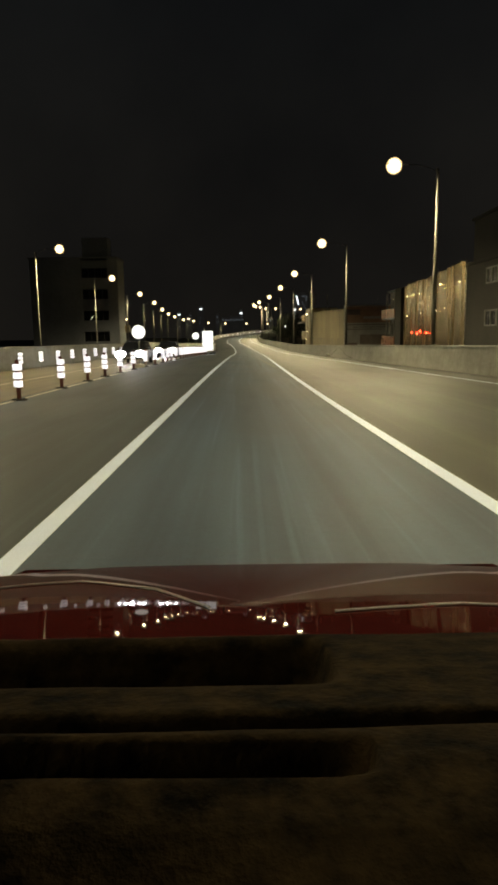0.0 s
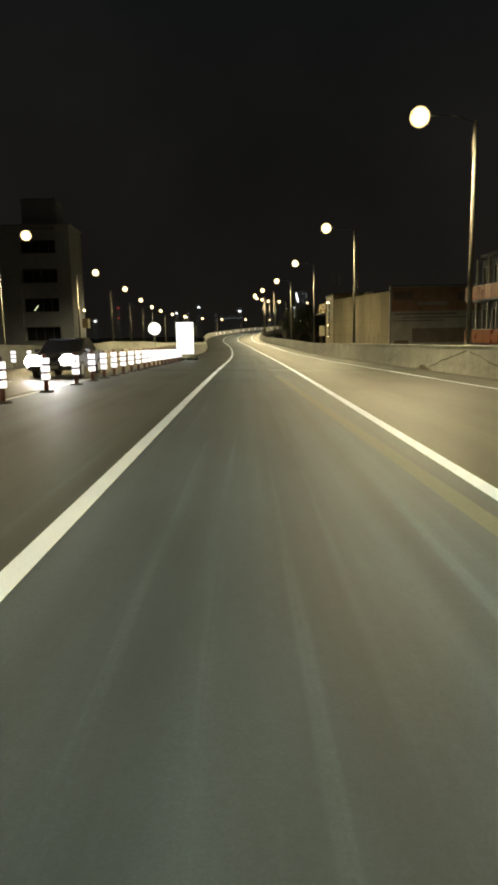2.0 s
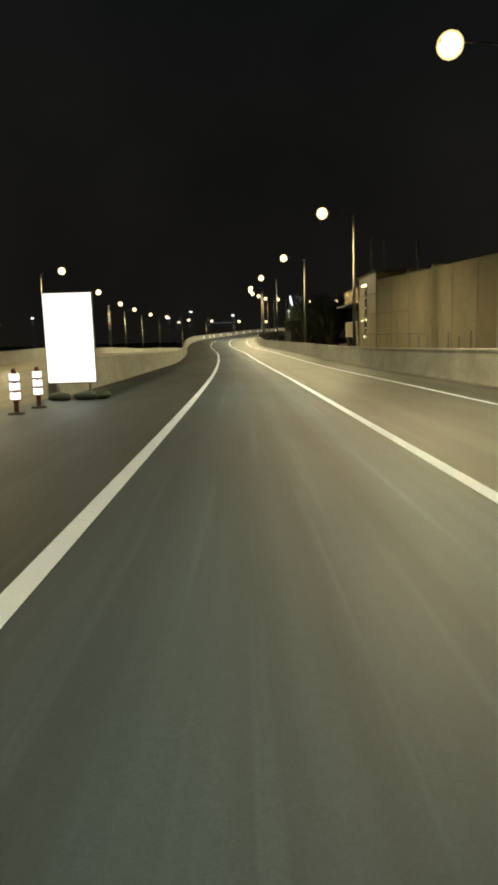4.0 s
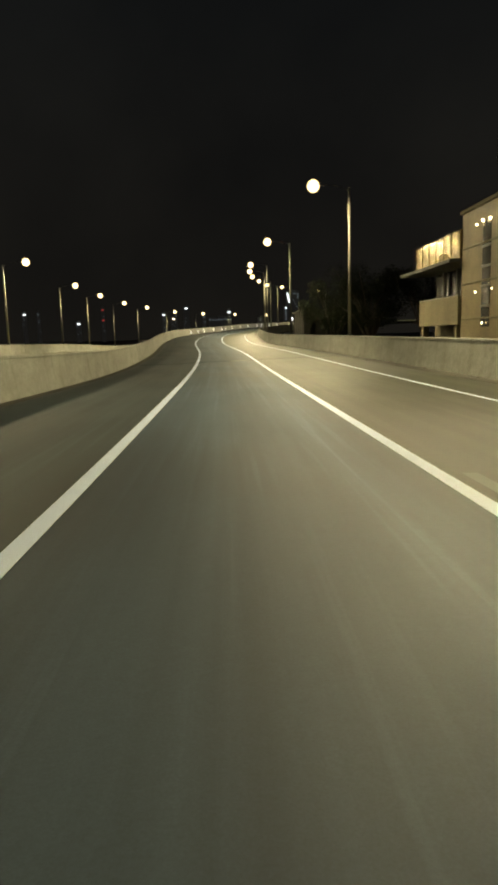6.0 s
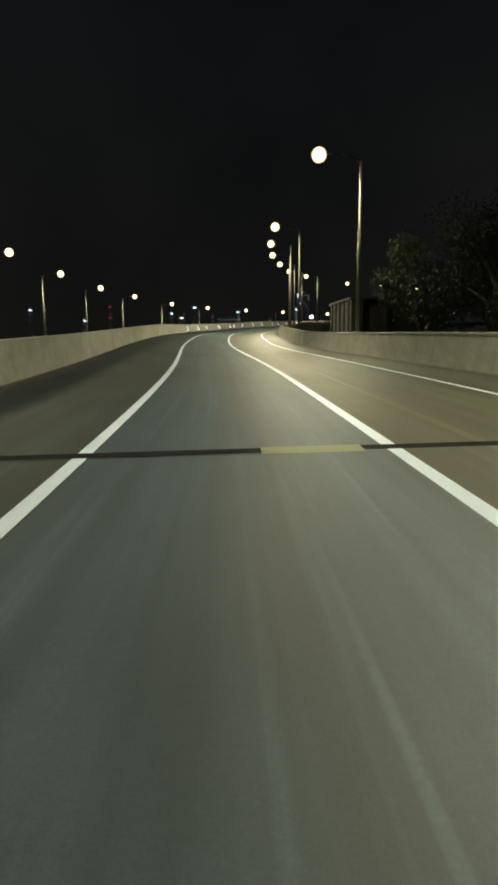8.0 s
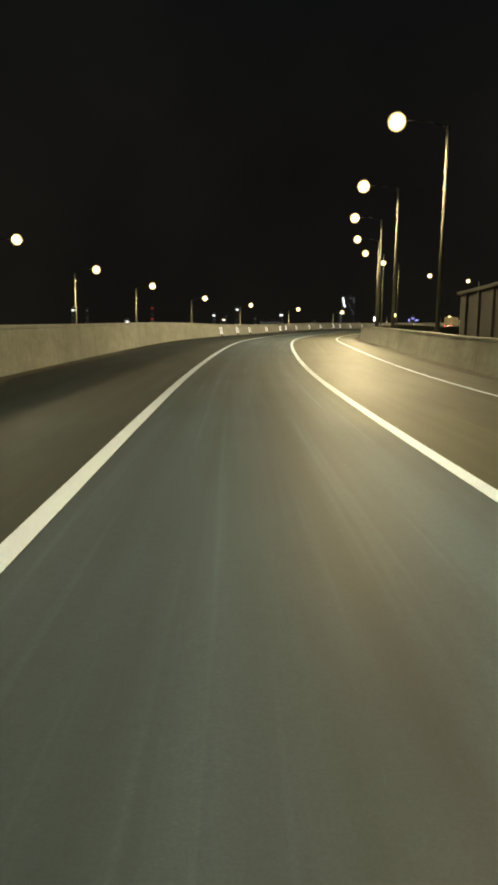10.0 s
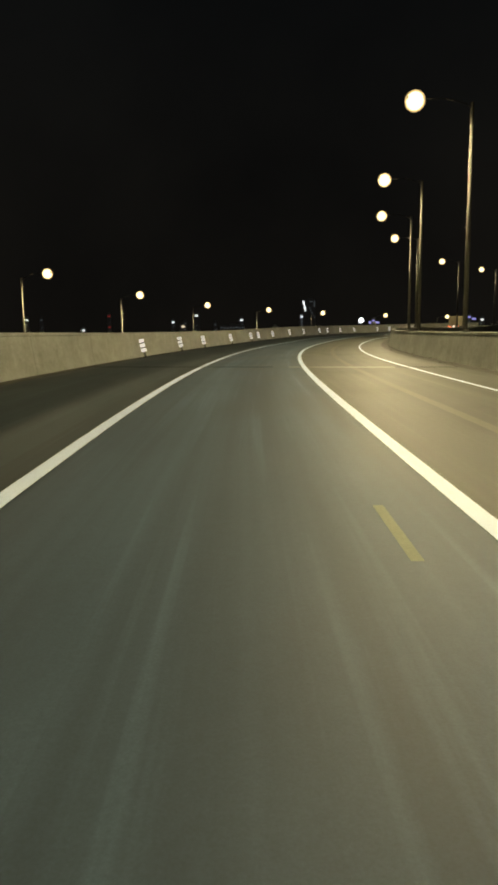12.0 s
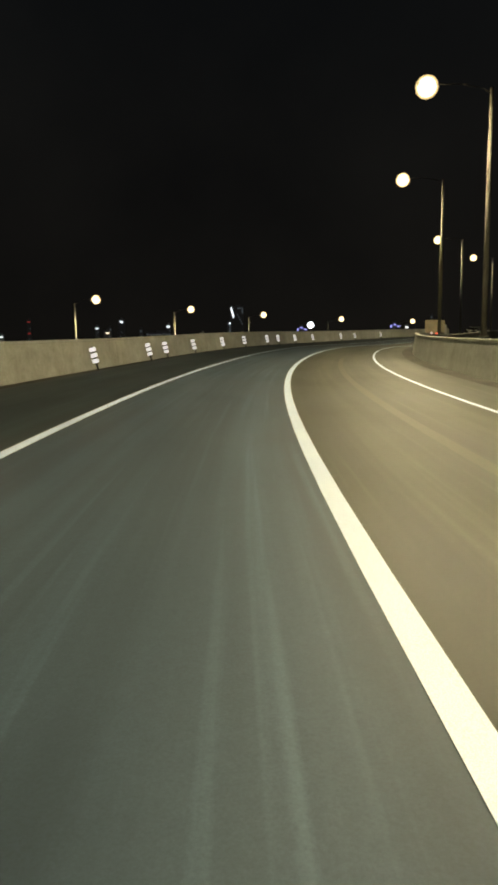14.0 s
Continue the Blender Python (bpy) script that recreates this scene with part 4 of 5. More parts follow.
corner = thing("corner_building", "dull grey rendered building with small dark windows", "building")
block("wall", 17.9, 32.0, 14.0, 43.2, -9, 6.55, DULL_RENDER, corner)
block("ledge", 17.72, 32.0, 13.9, 43.25, 6.55, 6.75, DULL_RENDER, corner)
block("upper_wall", 18.0, 32.0, 14.0, 42.2, 6.75, 9.8, DULL_RENDER, corner)
block("roof_slab", 17.8, 32.2, 13.8, 42.3, 9.8, 10.0, DULL_RENDER, corner)
for yy in (36.7, 31.0, 25.0):
    for zz in (2.0, 5.0):
        window_on(corner, 17.9, 17.9, yy, yy + 2.1, zz, zz + 0.98, "x")

# low flat-roofed block beyond the trees
depot = thing("low_block", "low dark rendered block with pilasters behind the parapet", "building")
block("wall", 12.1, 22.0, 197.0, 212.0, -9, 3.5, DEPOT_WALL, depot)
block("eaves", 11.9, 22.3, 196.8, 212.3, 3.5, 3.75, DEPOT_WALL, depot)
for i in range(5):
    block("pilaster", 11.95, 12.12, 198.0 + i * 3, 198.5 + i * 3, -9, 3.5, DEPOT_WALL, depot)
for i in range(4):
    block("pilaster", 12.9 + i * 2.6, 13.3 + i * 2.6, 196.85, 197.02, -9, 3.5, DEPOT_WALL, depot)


# ---- trees beside the road ----
BARK = surface("bark", (0.05, 0.04, 0.03), (0.10, 0.08, 0.06), 0.95, 0, 3, 25, 0.5, 0.02)
m_leaf, nt, bs = material("foliage")
oi = nt.nodes.new("ShaderNodeNewGeometry")
lr = ramp(nt, oi.outputs["Random Per Island"], 0.0, (0.006, 0.010, 0.004), 1.0, (0.022, 0.028, 0.012))
nt.links.new(lr.outputs[0], bs.inputs["Base Color"])
bs.inputs["Roughness"].default_value, bs.inputs["Specular IOR Level"].default_value = 0.85, 0.2
LEAF = m_leaf


def tree(x, y, base, height, spread, seed):
    rng = random.Random(seed)
    ob = thing("tree", "dark leafy broad tree standing below the parapet", "tree", "trees beside the road")
    bm = bmesh.new()
    fork = base + (height - base) * 0.55
    add_tube(bm, (0, 0, base), (0.2, 0.1, fork), 0.34, 0.2, 9)
    tips = []
    for i in range(14):
        a = i * 2.4 + rng.uniform(-0.3, 0.3)
        r = spread * rng.uniform(0.35, 0.8)
        tip = Vector((math.cos(a) * r, math.sin(a) * r, height - rng.uniform(0.6, (height - base) * 0.34)))
        mid = Vector((tip.x * 0.45, tip.y * 0.45, fork + (tip.z - fork) * 0.6))
        start = Vector((0.2, 0.1, fork - rng.uniform(0, 1.2)))
        add_tube(bm, start, mid, 0.12, 0.08, 6)
        add_tube(bm, mid, tip, 0.08, 0.025, 5)
        tips += [tip, mid * 0.4 + tip * 0.6]
    part("trunk", bm, BARK, ob)
    verts, faces = [], []
    for tip in tips:
        clump = rng.uniform(0.9, 1.7)
        for k in range(420):
            d = Vector((rng.gauss(0, 1), rng.gauss(0, 1), rng.gauss(0, 0.75)))
            q = tip + d.normalized() * clump * rng.random() ** 0.45
            u = Vector((rng.uniform(-1, 1), rng.uniform(-1, 1), rng.uniform(-0.7, 0.7))).normalized()
            w = u.cross(Vector((rng.uniform(-1, 1), rng.uniform(-1, 1), rng.uniform(-1, 1)))).normalized()
            l, b = rng.uniform(0.07, 0.13), rng.uniform(0.03, 0.055)
            n = len(verts)
            verts += [q - u * l, q + w * b, q + u * l, q - w * b]
            faces.append((n, n + 1, n + 2, n + 3))
    me = bpy.data.meshes.new("crown")
    me.from_pydata([tuple(v) for v in verts], [], faces)
    me.materials.append(LEAF)
    c = new("crown", me)
    c.parent = ob
    ob.matrix_basis = pose(x, y, 0)
    return ob


for x, y, h, sp, sd in ((12.2, 169.0, 6.0, 4.2, 3), (15.2, 163.8, 7.0, 4.6, 5), (17.5, 172.5, 7.6, 4.8, 8), (21.5, 166.0, 7.2, 4.6, 12)):
    tree(x, y, -9.0, h, sp, sd)


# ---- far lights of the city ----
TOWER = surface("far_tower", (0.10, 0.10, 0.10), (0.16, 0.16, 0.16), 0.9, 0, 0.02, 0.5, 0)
# far haze put in as emission lifts the towers to the night sky's tone
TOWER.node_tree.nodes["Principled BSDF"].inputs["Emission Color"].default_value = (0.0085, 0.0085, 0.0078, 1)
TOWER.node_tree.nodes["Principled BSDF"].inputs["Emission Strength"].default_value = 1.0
FAR_COOL = glowing("far_cool_light", (0.85, 0.95, 1.0), 3.0)
FAR_WARM = glowing("far_warm_light", (1.0, 0.86, 0.62), 3.0)
FAR_RED = glowing("far_red_light", (1.0, 0.12, 0.10), 0.3)
FAR_DIM = glowing("far_dim_light", (0.55, 0.68, 0.75), 0.16)
FAR_BLUE = glowing("far_blue_light", (0.35, 0.35, 1.0), 2.0)
FAR = 1900.0


def tower(az, el, w, lights, label, y0=0.0):
    """A far dark tower on a bearing from the road at y0; lights: steps from its top in metres, width, height, material."""
    ob = thing("far_tower", label, "tower", "far towers of the city")
    zt = 1 + el * FAR
    bm = bmesh.new()
    add_box(bm, w, w, zt + 6 + 9, Matrix.Translation((0, 0, (zt + 6 - 9) / 2)))
    add_box(bm, w * 0.4, w * 0.4, 4, Matrix.Translation((w * 0.1, 0, zt + 8)))
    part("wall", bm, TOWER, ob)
    for x, z, a, b, mat in lights:
        bm = bmesh.new()
        add_box(bm, a, 1.0, b, Matrix.Translation((x, -w / 2 - 0.6, zt + z)))
        part("window", bm, mat, ob)
    ob.matrix_basis = pose(math.sin(az) * FAR, y0 + math.cos(az) * FAR, 0, 0, 0, -math.degrees(az))


LIT = "dark far tower with a few lit windows"
rng = random.Random(4)
for az, el, w, kind, y0 in (
    (-0.298, 0.0366, 11, FAR_COOL, 137), (-0.279, 0.0366, 9, FAR_DIM, 137), (-0.223, 0.022, 14, FAR_COOL, 137), (-0.187, 0.0417, 9, FAR_RED, 137),
    (-0.102, 0.034, 10, FAR_COOL, 226), (-0.085, 0.026, 14, FAR_COOL, 226), (-0.0796, 0.031, 9, FAR_DIM, 137), (-0.0764, 0.024, 18, FAR_WARM, -10),
    (-0.0585, 0.038, 16, FAR_COOL, -10), (-0.034, 0.026, 9, FAR_DIM, -10), (0.001, 0.0315, 9, FAR_COOL, -10), (0.0, 0.013, 14, FAR_WARM, -10),
    (0.045, 0.020, 14, FAR_DIM, -10), (0.118, 0.022, 14, FAR_DIM, 226), (0.199, 0.032, 12, FAR_BLUE, 226),
    (0.335, 0.034, 10, FAR_BLUE, 226), (0.352, 0.030, 12, FAR_COOL, 226), (0.3866, 0.0434, 9, FAR_DIM, 226),
):
    ls = [(0, 0, 7.0 if kind is not FAR_DIM else 3.5, 3.4, kind)]
    for k in range(3):
        ls.append((rng.uniform(-0.35, 0.35) * w, -rng.uniform(6, max(el * FAR - 12, 8)), 2.0, 1.6, FAR_DIM))
    if kind is FAR_RED:
        ls.append((0, -29, 7, 3.6, FAR_RED))
    if kind is FAR_BLUE:
        ls += [(-10, -5, 5, 6, FAR_BLUE), (11, -5, 9, 4, FAR_BLUE)]
    tower(az, el, w, ls, LIT, y0)
# two tall towers with slanted light strips
tower(0.094, 0.056, 34, [(-14 + k * 1.0, -k * 4.2, 3.2, 4.6, FAR_COOL) for k in range(6)] + [(2 + k * 3, -16 - k * 6, 3, 2.0, FAR_DIM) for k in range(5)] + [(6, 0, 9, 2.0, FAR_DIM), (14, -6, 2.4, 14, FAR_DIM)], "tall dark far tower with a slanted strip of lights", 60)
tower(0.081, 0.034, 12, [(0, -k * 5.5, 3, 4.2, FAR_DIM) for k in range(6)] + [(0, 2, 4, 4, FAR_COOL)], "dark far tower with a column of pale lights", -10)
tower(-0.0117, 0.0215, 60, [(-26 + k * 7.5, rng.uniform(-1, 1), 5.0, 2.2, FAR_DIM) for k in range(8)], "wide dark far block with a row of dim lights", -10)

# lit round sign and blue sign beyond the bend, on masts
for nm, x, y, z, r, mat, lab in (("round_light", 23.0, 333.0, 5.5, 0.62, COOL_BULB, "round white glowing light on a tall mast"),):
    ob = thing(nm, lab, "light")
    bm = bmesh.new()
    add_tube(bm, (0, 0, -9), (0, 0, z), 0.12, 0.08, 10)
    part("mast", bm, GREY_POST, ob)
    bm = bmesh.new()
    bmesh.ops.create_uvsphere(bm, u_segments=20, v_segments=12, radius=r * 0.8, matrix=Matrix.Translation((0, 0, z)))
    part("globe", bm, mat, ob, smooth=True)
    ob.matrix_basis = pose(x, y, 0)

# ---- vehicles ----
CAR_DARK = surface("dark_car_paint", (0.02, 0.022, 0.025), (0.03, 0.032, 0.036), 0.25, 0.3, 1, 20, 0)
CAR_SILVER = surface("silver_car_paint", (0.34, 0.34, 0.34), (0.42, 0.42, 0.42), 0.3, 0.6, 1, 20, 0)
BOX_CREAM = surface("cream_box_sheet", (0.42, 0.36, 0.24), (0.56, 0.49, 0.34), 0.6, 0, 0.8, 14, 0.1)
GLASS_DARK = surface("car_glass", (0.012, 0.013, 0.014), (0.02, 0.021, 0.022), 0.08, 0, 1, 5, 0)
TYRE = surface("tyre", (0.015, 0.015, 0.015), (0.03, 0.03, 0.03), 0.9, 0, 3, 40, 0.3)
HEADLAMP = glowing("headlamp", (0.92, 0.96, 1.0), 60.0)
TAIL = glowing("tail_lamp", (1.0, 0.08, 0.04), 7.0)
TAIL_WHITE = glowing("rear_marker_lamp", (1.0, 0.88, 0.80), 7.0)


def wheels(ob, xs, ys, r):
    for x in xs:
        for y in ys:
            bm = bmesh.new()
            add_tube(bm, (x - 0.1, y, r), (x + 0.1, y, r), r, r, 20)
            w = part("wheel", bm, TYRE, ob)
            bm = bmesh.new()
            add_tube(bm, (x - 0.105, y, r), (x + 0.105, y, r), r * 0.6, r * 0.6, 14)
            part("rim", bm, STEEL, w)


def car_body(profile, half):
    """A car's side outline, skinned across with drawn-in sills and roof."""
    rows = []
    for x in (-half, -half * 0.94, 0, half * 0.94, half):
        k = 1.0 if abs(x) < half * 0.95 else 0.0
        rows.append([Vector((x * (1 - 0.16 * max(z - 0.9, 0) / 0.6), y, z + (0.0 if k else (0.04 if z < 0.5 else -0.03)))) for y, z in profile])
    return sweep(rows)


def saloon(paint, lamp_front, lamp_rear, label):
    """A saloon car, nose along -y."""
    ob = thing("car", label, "car")
    body = [(-2.2, 0.35), (-2.25, 0.62), (-2.1, 0.78), (-1.0, 0.95), (1.45, 0.98), (2.15, 0.92), (2.22, 0.6), (2.18, 0.35)]
    part("body", car_body(body, 0.88), paint, ob, smooth=False)
    cabin = [(-1.05, 0.94), (-0.3, 1.40), (0.9, 1.44), (1.6, 0.97)]
    part("cabin", car_body(cabin, 0.82), GLASS_DARK, ob)
    bm = bmesh.new()
    add_box(bm, 1.22, 1.25, 0.05, Matrix.Translation((0, 0.3, 1.44)), 0.02)
    part("roof", bm, paint, ob)
    wheels(ob, (-0.78, 0.78), (-1.35, 1.35), 0.32)
    bm = bmesh.new()
    add_box(bm, 0.86, 0.06, 0.15, Matrix.Translation((0, -2.24, 0.60)), 0.02)
    part("grille", bm, BLACK, ob)
    for y, mat in ((-2.26, BLACK), (2.24, BLACK)):
        bm = bmesh.new()
        add_box(bm, 1.62, 0.10, 0.20, Matrix.Translation((0, y, 0.44)), 0.04)
        bumper = part("bumper", bm, mat, ob)
        bm = bmesh.new()
        add_box(bm, 0.50, 0.02, 0.11, Matrix.Translation((0, y * 1.024, 0.46)), 0.004)
        part("number_plate", bm, GREY_POST, bumper)
    for x in (-0.96, 0.96):
        bm = bmesh.new()
        add_box(bm, 0.20, 0.10, 0.13, Matrix.Translation((x, -0.72, 1.02)), 0.03)
        part("wing_mirror", bm, paint, ob)
    for x in (-0.62, 0.62):
        # headlights are oversized, their glare put into the shape
        bm = bmesh.new()
        bmesh.ops.create_uvsphere(bm, u_segments=14, v_segments=8, radius=1.0)
        bmesh.ops.scale(bm, vec=(0.34, 0.10, 0.25), verts=bm.verts)
        bmesh.ops.translate(bm, vec=(x, -2.22, 0.66), verts=bm.verts)
        part("headlight", bm, lamp_front, ob)
        bm = bmesh.new()
        add_box(bm, 0.34, 0.06, 0.16, Matrix.Translation((x, 2.22, 0.76)), 0.02)
        part("tail_light", bm, lamp_rear, ob)
    return ob


for s, o in ((34.5, -7.1), (51.5, -7.0)):
    c = saloon(CAR_DARK, HEADLAMP, CAR_DARK, "dark saloon car with blazing headlights on the opposite carriageway")
    q = other(s, o, 0.0)
    c.matrix_basis = pose(q.x, q.y, q.z, 0, 0, heading(s))
    d = bpy.data.lights.new("headlight_beam", "SPOT")
    d.energy, d.color, d.spot_size, d.spot_blend, d.shadow_soft_size = 380, (0.93, 0.96, 1.0), radians(64), 0.8, 0.2
    b = new("headlight_beam", d)
    b.matrix_world = look(other(s - 2.35, o, 0.68), other(s - 32, o + 2.0, 0.2))
for s, o in ((344.0, 3.9), (352.0, 0.3)):
    c = saloon(CAR_SILVER, CAR_DARK, TAIL, "silver saloon car with red tail lights on the road ahead")
    q = road(s, o)
    c.matrix_basis = pose(q.x, q.y, q.z, 0, 0, heading(s) + 180 + 180)

truck = thing("box_truck", "small cream box truck seen from behind with lit rear markers", "truck")
bm = bmesh.new()
add_box(bm, 1.95, 3.3, 1.75, Matrix.Translation((0, 0.2, 1.72)), 0.05)
part("cargo_box", bm, BOX_CREAM, truck)
for x in (-0.48, 0.48):
    bm = bmesh.new()
    add_box(bm, 0.93, 0.03, 1.6, Matrix.Translation((x, -1.46, 1.72)), 0.01)
    dr = part("rear_door", bm, BOX_CREAM, truck)
    bm = bmesh.new()
    add_tube(bm, (x * 0.35, -1.49, 1.0), (x * 0.35, -1.49, 2.4), 0.02, 0.02, 8)
    part("lock_bar", bm, STEEL, dr)
bm = bmesh.new()
add_box(bm, 1.8, 1.5, 1.5, Matrix.Translation((0, 2.65, 1.25)), 0.15)
part("cab", bm, CAR_SILVER, truck)
bm = bmesh.new()
add_box(bm, 1.7, 4.6, 0.16, Matrix.Translation((0, 0.9, 0.72)), 0.02)
part("chassis", bm, BLACK, truck)
bm = bmesh.new()
add_box(bm, 1.8, 0.12, 0.22, Matrix.Translation((0, -1.5, 0.66)), 0.03)
part("rear_bumper", bm, GREY_POST, truck)
wheels(truck, (-0.78, 0.78), (-0.6, 2.6), 0.36)
for x in (-0.72, 0.0, 0.72):
    bm = bmesh.new()
    add_box(bm, 0.3, 0.06, 0.17, Matrix.Translation((x, -1.57, 0.68)), 0.02)
    part("rear_marker", bm, TAIL_WHITE if x == 0 else TAIL, truck)
q = road(330.0, 0.2)
truck.matrix_basis = pose(q.x, q.y, q.z, 0, 0, heading(330))


# ---- the red car in which the ride begins, standing at the start ----
RED_PAINT, nt, bs = material("red_car_paint")
n1 = noise_node(nt, 160, 2, 0.5)
rc = ramp(nt, n1.outputs[0], 0.3, (0.030, 0.0045, 0.004), 0.7, (0.042, 0.006, 0.005))
nt.links.new(rc.outputs[0], bs.inputs["Base Color"])
bs.inputs["Roughness"].default_value, bs.inputs["Coat Weight"].default_value, bs.inputs["Coat Roughness"].default_value = 0.5, 0.34, 0.03
bs.inputs["Specular IOR Level"].default_value = 0.0
MAT_BROWN = surface("brown_carpet_mat", (0.001, 0.0008, 0.0005), (0.026, 0.018, 0.009), 0.95, 0, 34, 160, 0.5, 0.004)
DASH = surface("black_dash_plastic", (0.006, 0.006, 0.006), (0.014, 0.013, 0.012), 0.6, 0, 4, 120, 0.3, 0.002)
for m in (MAT_BROWN, DASH):
    next(n for n in m.node_tree.nodes if n.type == "BSDF_PRINCIPLED").inputs["Specular IOR Level"].default_value = 0.03

own = thing("red_car", "red car with brown-matted dashboard, its windscreen open", "car")


def plate(xs, ys, height, thick):
    """A bent plate over a grid: height(x, y) gives its upper side."""
    bm = bmesh.new()
    up = [[bm.verts.new((x, y, height(x, y))) for x in xs] for y in ys]
    dn = [[bm.verts.new((x, y, height(x, y) - thick)) for x in xs] for y in ys]
    nx, ny = len(xs), len(ys)
    for j in range(ny - 1):
        for i in range(nx - 1):
            bm.faces.new((up[j][i], up[j][i + 1], up[j + 1][i + 1], up[j + 1][i]))
            bm.faces.new((dn[j][i], dn[j + 1][i], dn[j + 1][i + 1], dn[j][i + 1]))
    for j in range(ny - 1):
        for i in (0, nx - 1):
            bm.faces.new((up[j][i], up[j + 1][i], dn[j + 1][i], dn[j][i]))
    for i in range(nx - 1):
        for j in (0, ny - 1):
            bm.faces.new((up[j][i], up[j][i + 1], dn[j][i + 1], dn[j][i]))
    bmesh.ops.recalc_face_normals(bm, faces=bm.faces)
    return bm


def spread(a, b, n):
    return [a + (b - a) * i / (n - 1) for i in range(n)]


def bonnet_z(x, y):
    u = y - 0.73
    return 1.35 - 0.344 - 0.165 * u - 0.0945 * u * u - 0.05 * (x / 0.8) ** 4 - 0.003 * math.exp(-((abs(x) - 0.5) / 0.05) ** 2)


part("bonnet", plate(spread(-0.82, 0.82, 42), spread(0.66, 2.05, 40), bonnet_z, 0.02), RED_PAINT, own, smooth=True)
bm = bmesh.new()
add_box(bm, 1.66, 0.18, 0.42, Matrix.Translation((0, 2.06, 0.40)), 0.05)
part("bumper", bm, RED_PAINT, own)
bm = bmesh.new()
add_box(bm, 1.2, 0.05, 0.14, Matrix.Translation((0, 2.155, 0.44)), 0.02)
part("grille", bm, DASH, own)
for x in (-0.80, 0.80):
    side = [(2.00, 0.30), (2.02, 0.56), (0.70, 0.92), (-2.3, 0.93), (-2.55, 0.80), (-2.55, 0.30)]
    rows = [[Vector((x - 0.05, y, z)) for y, z in side], [Vector((x + 0.05, y, z)) for y, z in side]]
    part("side_panel", sweep(rows), RED_PAINT, own)
    bm = bmesh.new()
    add_tube(bm, (x * 0.97, 0.72, 0.95), (x * 0.80, 0.12, 1.52), 0.035, 0.03, 8)
    part("windscreen_pillar", bm, RED_PAINT, own)
    bm = bmesh.new()
    add_tube(bm, (x * 0.97, -2.1, 0.93), (x * 0.80, -1.5, 1.52), 0.04, 0.04, 8)
    part("rear_pillar", bm, RED_PAINT, own)
    bm = bmesh.new()
    add_box(bm, 0.26, 0.06, 0.12, Matrix.Translation((x * 0.78, 2.15, 0.52)), 0.02)
    part("headlight", bm, STEEL, own)
part("roof", plate(spread(-0.66, 0.66, 12), spread(-1.55, 0.12, 12), lambda x, y: 1.56 - 0.05 * (x / 0.66) ** 2, 0.03), RED_PAINT, own, smooth=True)
bm = bmesh.new()
add_box(bm, 1.55, 4.2, 0.10, Matrix.Translation((0, -0.4, 0.33)), 0.02)
part("floor_pan", bm, DASH, own)
bm = bmesh.new()
add_box(bm, 1.6, 0.12, 0.62, Matrix.Translation((0, -2.5, 0.62)), 0.04)
part("tail_panel", bm, RED_PAINT, own)
wheels(own, (-0.76, 0.76), (1.15, -1.6), 0.30)
for x in (-0.38, 0.38):
    bm = bmesh.new()
    add_box(bm, 0.5, 0.5, 0.16, Matrix.Translation((x, -0.75, 0.62)), 0.06)
    add_box(bm, 0.5, 0.14, 0.62, Matrix.Translation((x, -1.05, 0.95)) @ pose(0, 0, 0, 12), 0.06)
    part("seat", bm, DASH, own)


def dash_z(x, y):
    # rising from the driver to the windscreen, with a groove and a long pocket on one side
    z = 1.35 - 0.175 - 0.25 * max(y - 0.24, 0) - 0.25 * max(0.20 - y, 0)
    z -= 0.030 * math.exp(-((y - 0.292 - 0.004 * math.sin(9 * x)) / 0.007) ** 2)
    if x < 0.03:
        z -= 0.050 * math.exp(-((y - 0.248) / 0.013) ** 4) * min(1, (0.03 - x) / 0.01)
        z -= 0.06 * math.exp(-((y - 0.425) / 0.05) ** 4) * min(1, (0.03 - x) / 0.01)
    return z + 0.0012 * noise.noise(Vector((x * 14, y * 14, 0.5)))


part("dashboard_mat", plate(spread(-0.72, 0.72, 150), spread(0.10, 0.50, 120), dash_z, 0.03), MAT_BROWN, own, "brown carpet-like dashboard mat", smooth=True)
bm = bmesh.new()
add_box(bm, 1.5, 0.40, 0.40, Matrix.Translation((0, 0.34, 0.76)), 0.04)
part("dashboard", bm, DASH, own, "black plastic dashboard")
bm = bmesh.new()
add_box(bm, 1.52, 0.26, 0.03, Matrix.Translation((0, 0.60, 0.955)), 0.008)
part("cowl", bm, DASH, own)
for pts in (((-0.50, 1.10), (-0.33, 1.14), (-0.18, 1.02), (-0.08, 0.86)), ((0.09, 0.83), (0.17, 0.85), (0.27, 0.87), (0.33, 0.86))):
    knots, fine = np.arange(len(pts)), np.linspace(0, len(pts) - 1, 13)
    rows = []
    for x, y in zip(np.interp(fine, knots, [q[0] for q in pts]), np.interp(fine, knots, [q[1] for q in pts])):
        x, y = float(x), float(y)
        rows.append([Vector((x, y + 0.003 * math.cos(k * math.pi / 3), bonnet_z(x, y) + 0.002 + 0.0015 * math.sin(k * math.pi / 3))) for k in range(6)])
    bm = sweep(rows)
    part("wiper", bm, GREY_POST, own)
OWN = pose(0.08, -9.84, 0.225, -0.7, 0, -0.75)
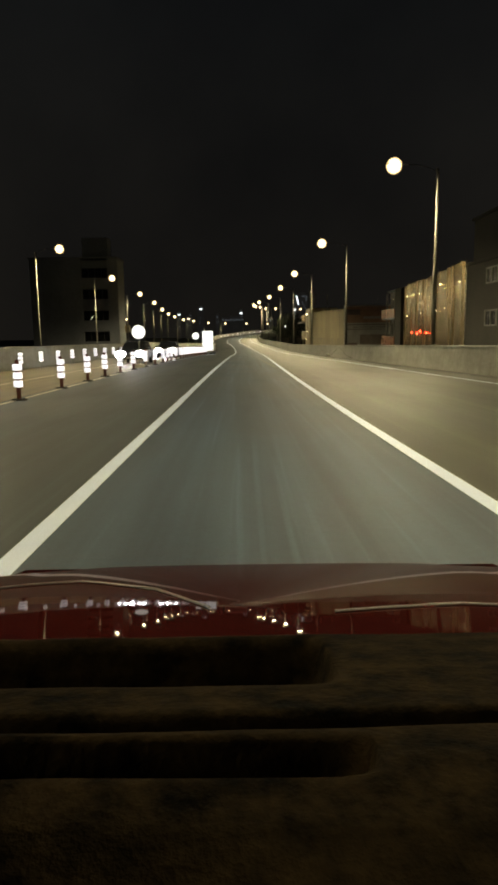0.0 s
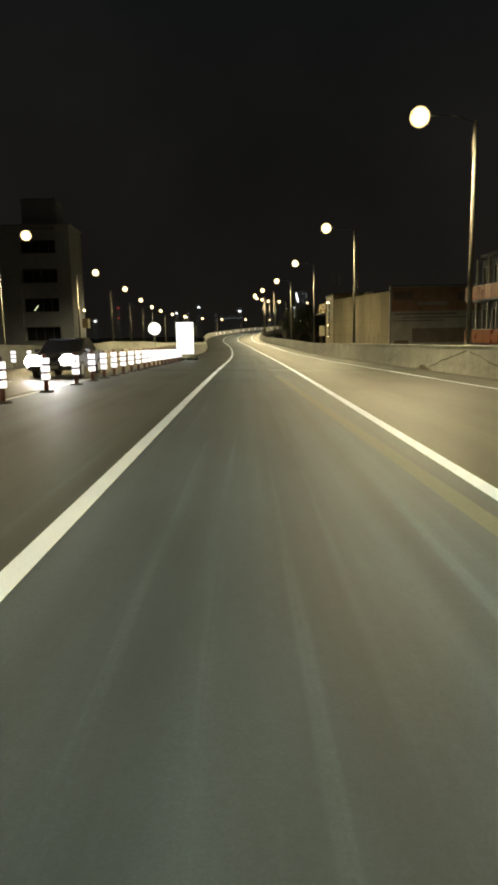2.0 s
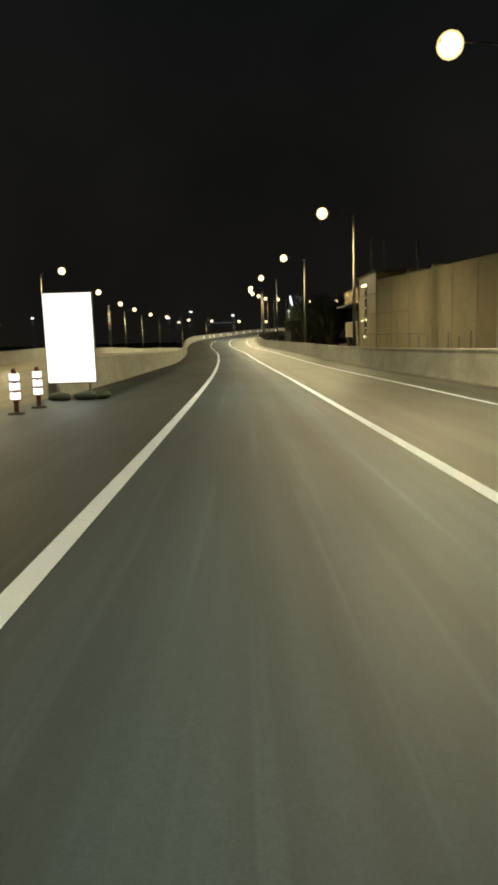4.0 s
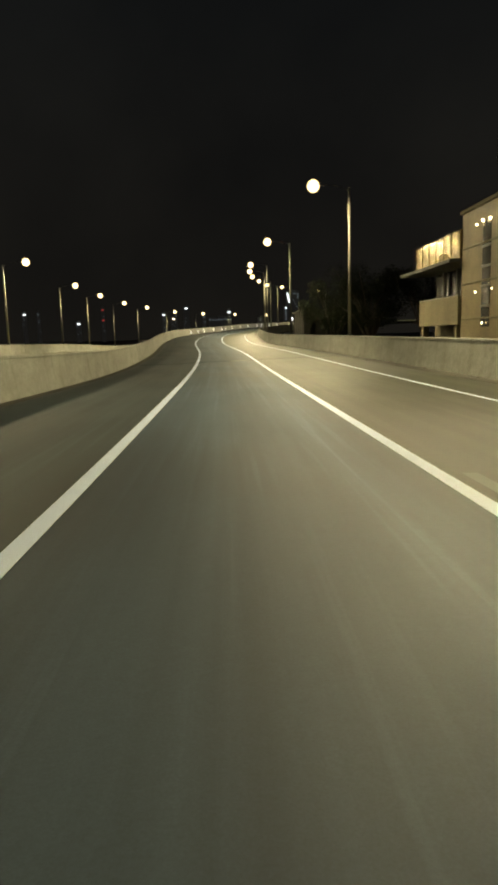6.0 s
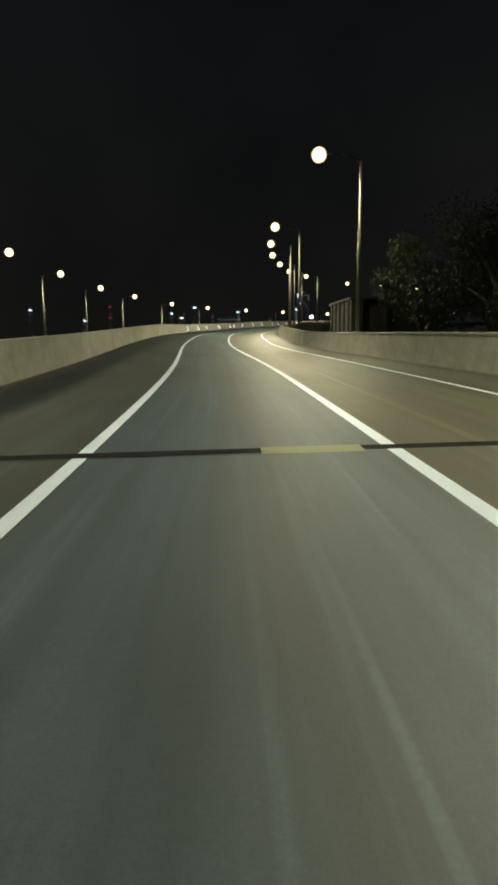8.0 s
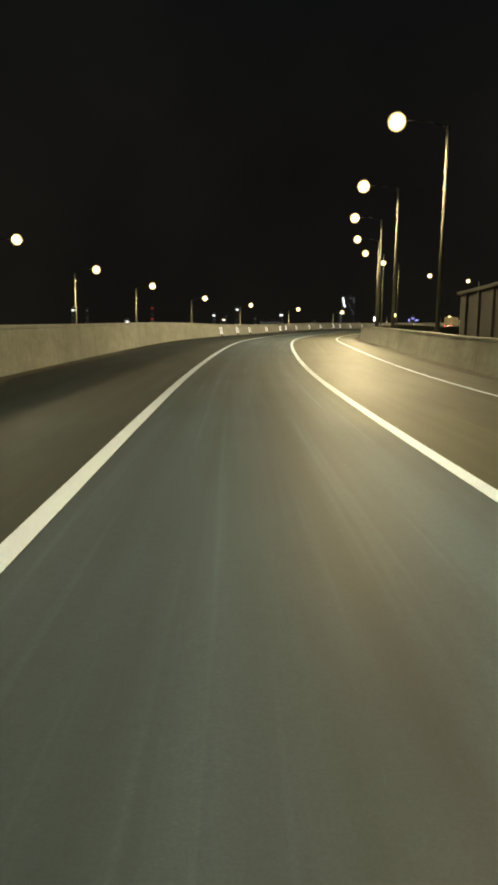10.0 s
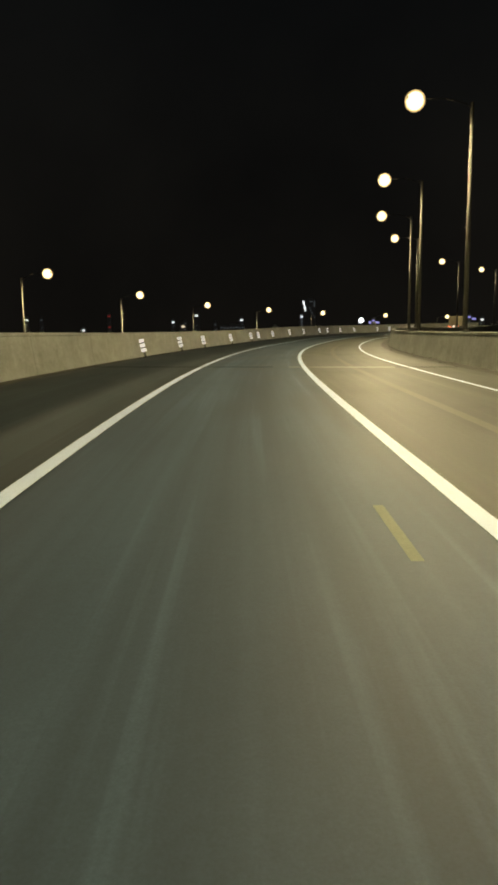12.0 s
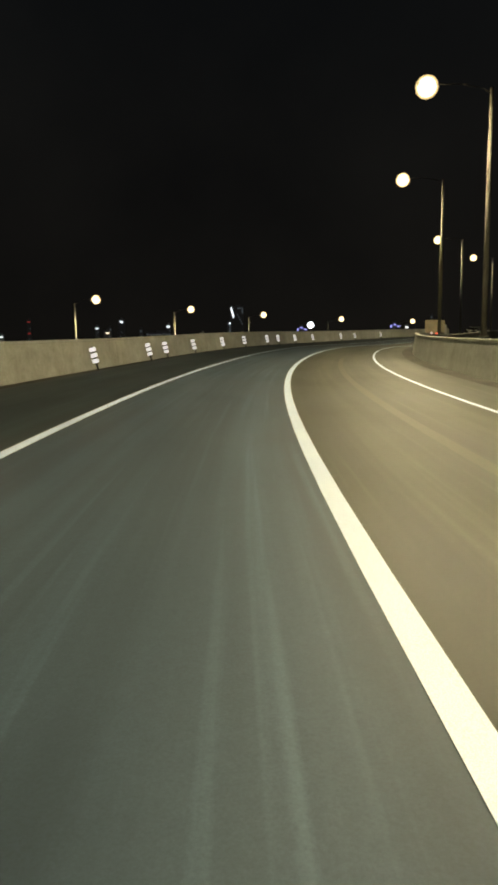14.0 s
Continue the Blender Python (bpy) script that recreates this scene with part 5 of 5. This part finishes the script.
own.matrix_basis = OWN
# its lit headlights
for x in (-0.62, 0.62):
    d = bpy.data.lights.new("headlight_beam", "SPOT")
    d.energy, d.color, d.spot_size, d.spot_blend, d.shadow_soft_size = 6500, (0.86, 0.98, 1.0), radians(11), 1.0, 0.08
    b = new("headlight_beam", d)
    b.matrix_world = OWN @ look((x, 2.26, 0.52), (x * 1.5, 20.0, 0.42))


# ---- dirt along the right parapet's foot ----
RUBBLE = surface("dirt_and_rubble", (0.05, 0.047, 0.038), (0.16, 0.15, 0.125), 0.95, 0, 3, 30, 0.4, 0.01)
rng = random.Random(21)
bm = bmesh.new()
for i in range(420):
    s = rng.uniform(-8, 245)
    o = wall_r(s) - abs(rng.gauss(0.0, 0.22)) - 0.03
    r = rng.choice((0.015, 0.02, 0.02, 0.03, 0.045))
    p = road(s, o, 0.022 + r * 0.25)
    k = bmesh.ops.create_icosphere(bm, subdivisions=1, radius=r, matrix=Matrix.Translation(p) @ Matrix.Diagonal((rng.uniform(0.8, 1.8), rng.uniform(0.8, 1.8), 0.6, 1)))
    for v in k["verts"]:
        v.co += Vector((rng.uniform(-0.2, 0.2), rng.uniform(-0.2, 0.2), rng.uniform(-0.1, 0.1))) * r
tagged(part("gutter_debris", bm, RUBBLE), "small stones and dirt lying along the parapet foot", "debris", kind="stuff")
for s, w, hgt in ((57.4, 0.42, 0.26), (56.7, 0.25, 0.14), (58.3, 0.2, 0.1)):
    bm = bmesh.new()
    bmesh.ops.create_icosphere(bm, subdivisions=3, radius=1.0)
    for v in bm.verts:
        q = v.co.normalized() * (1 + 0.28 * noise.noise(v.co * 1.7 + Vector((s, 0, 0))))
        v.co = Vector((q.x * w * 0.55, q.y * w, max(q.z, -0.1) * hgt + 0.01))
    ob = tagged(part("rubble_lump", bm, RUBBLE), "pale lump of spilt mortar at the parapet foot", "rubble", "mortar lumps at the parapet")
    q = road(s, wall_r(s) - 0.12, 0.02)
    ob.matrix_basis = pose(q.x, q.y, q.z, 0, 0, heading(s))
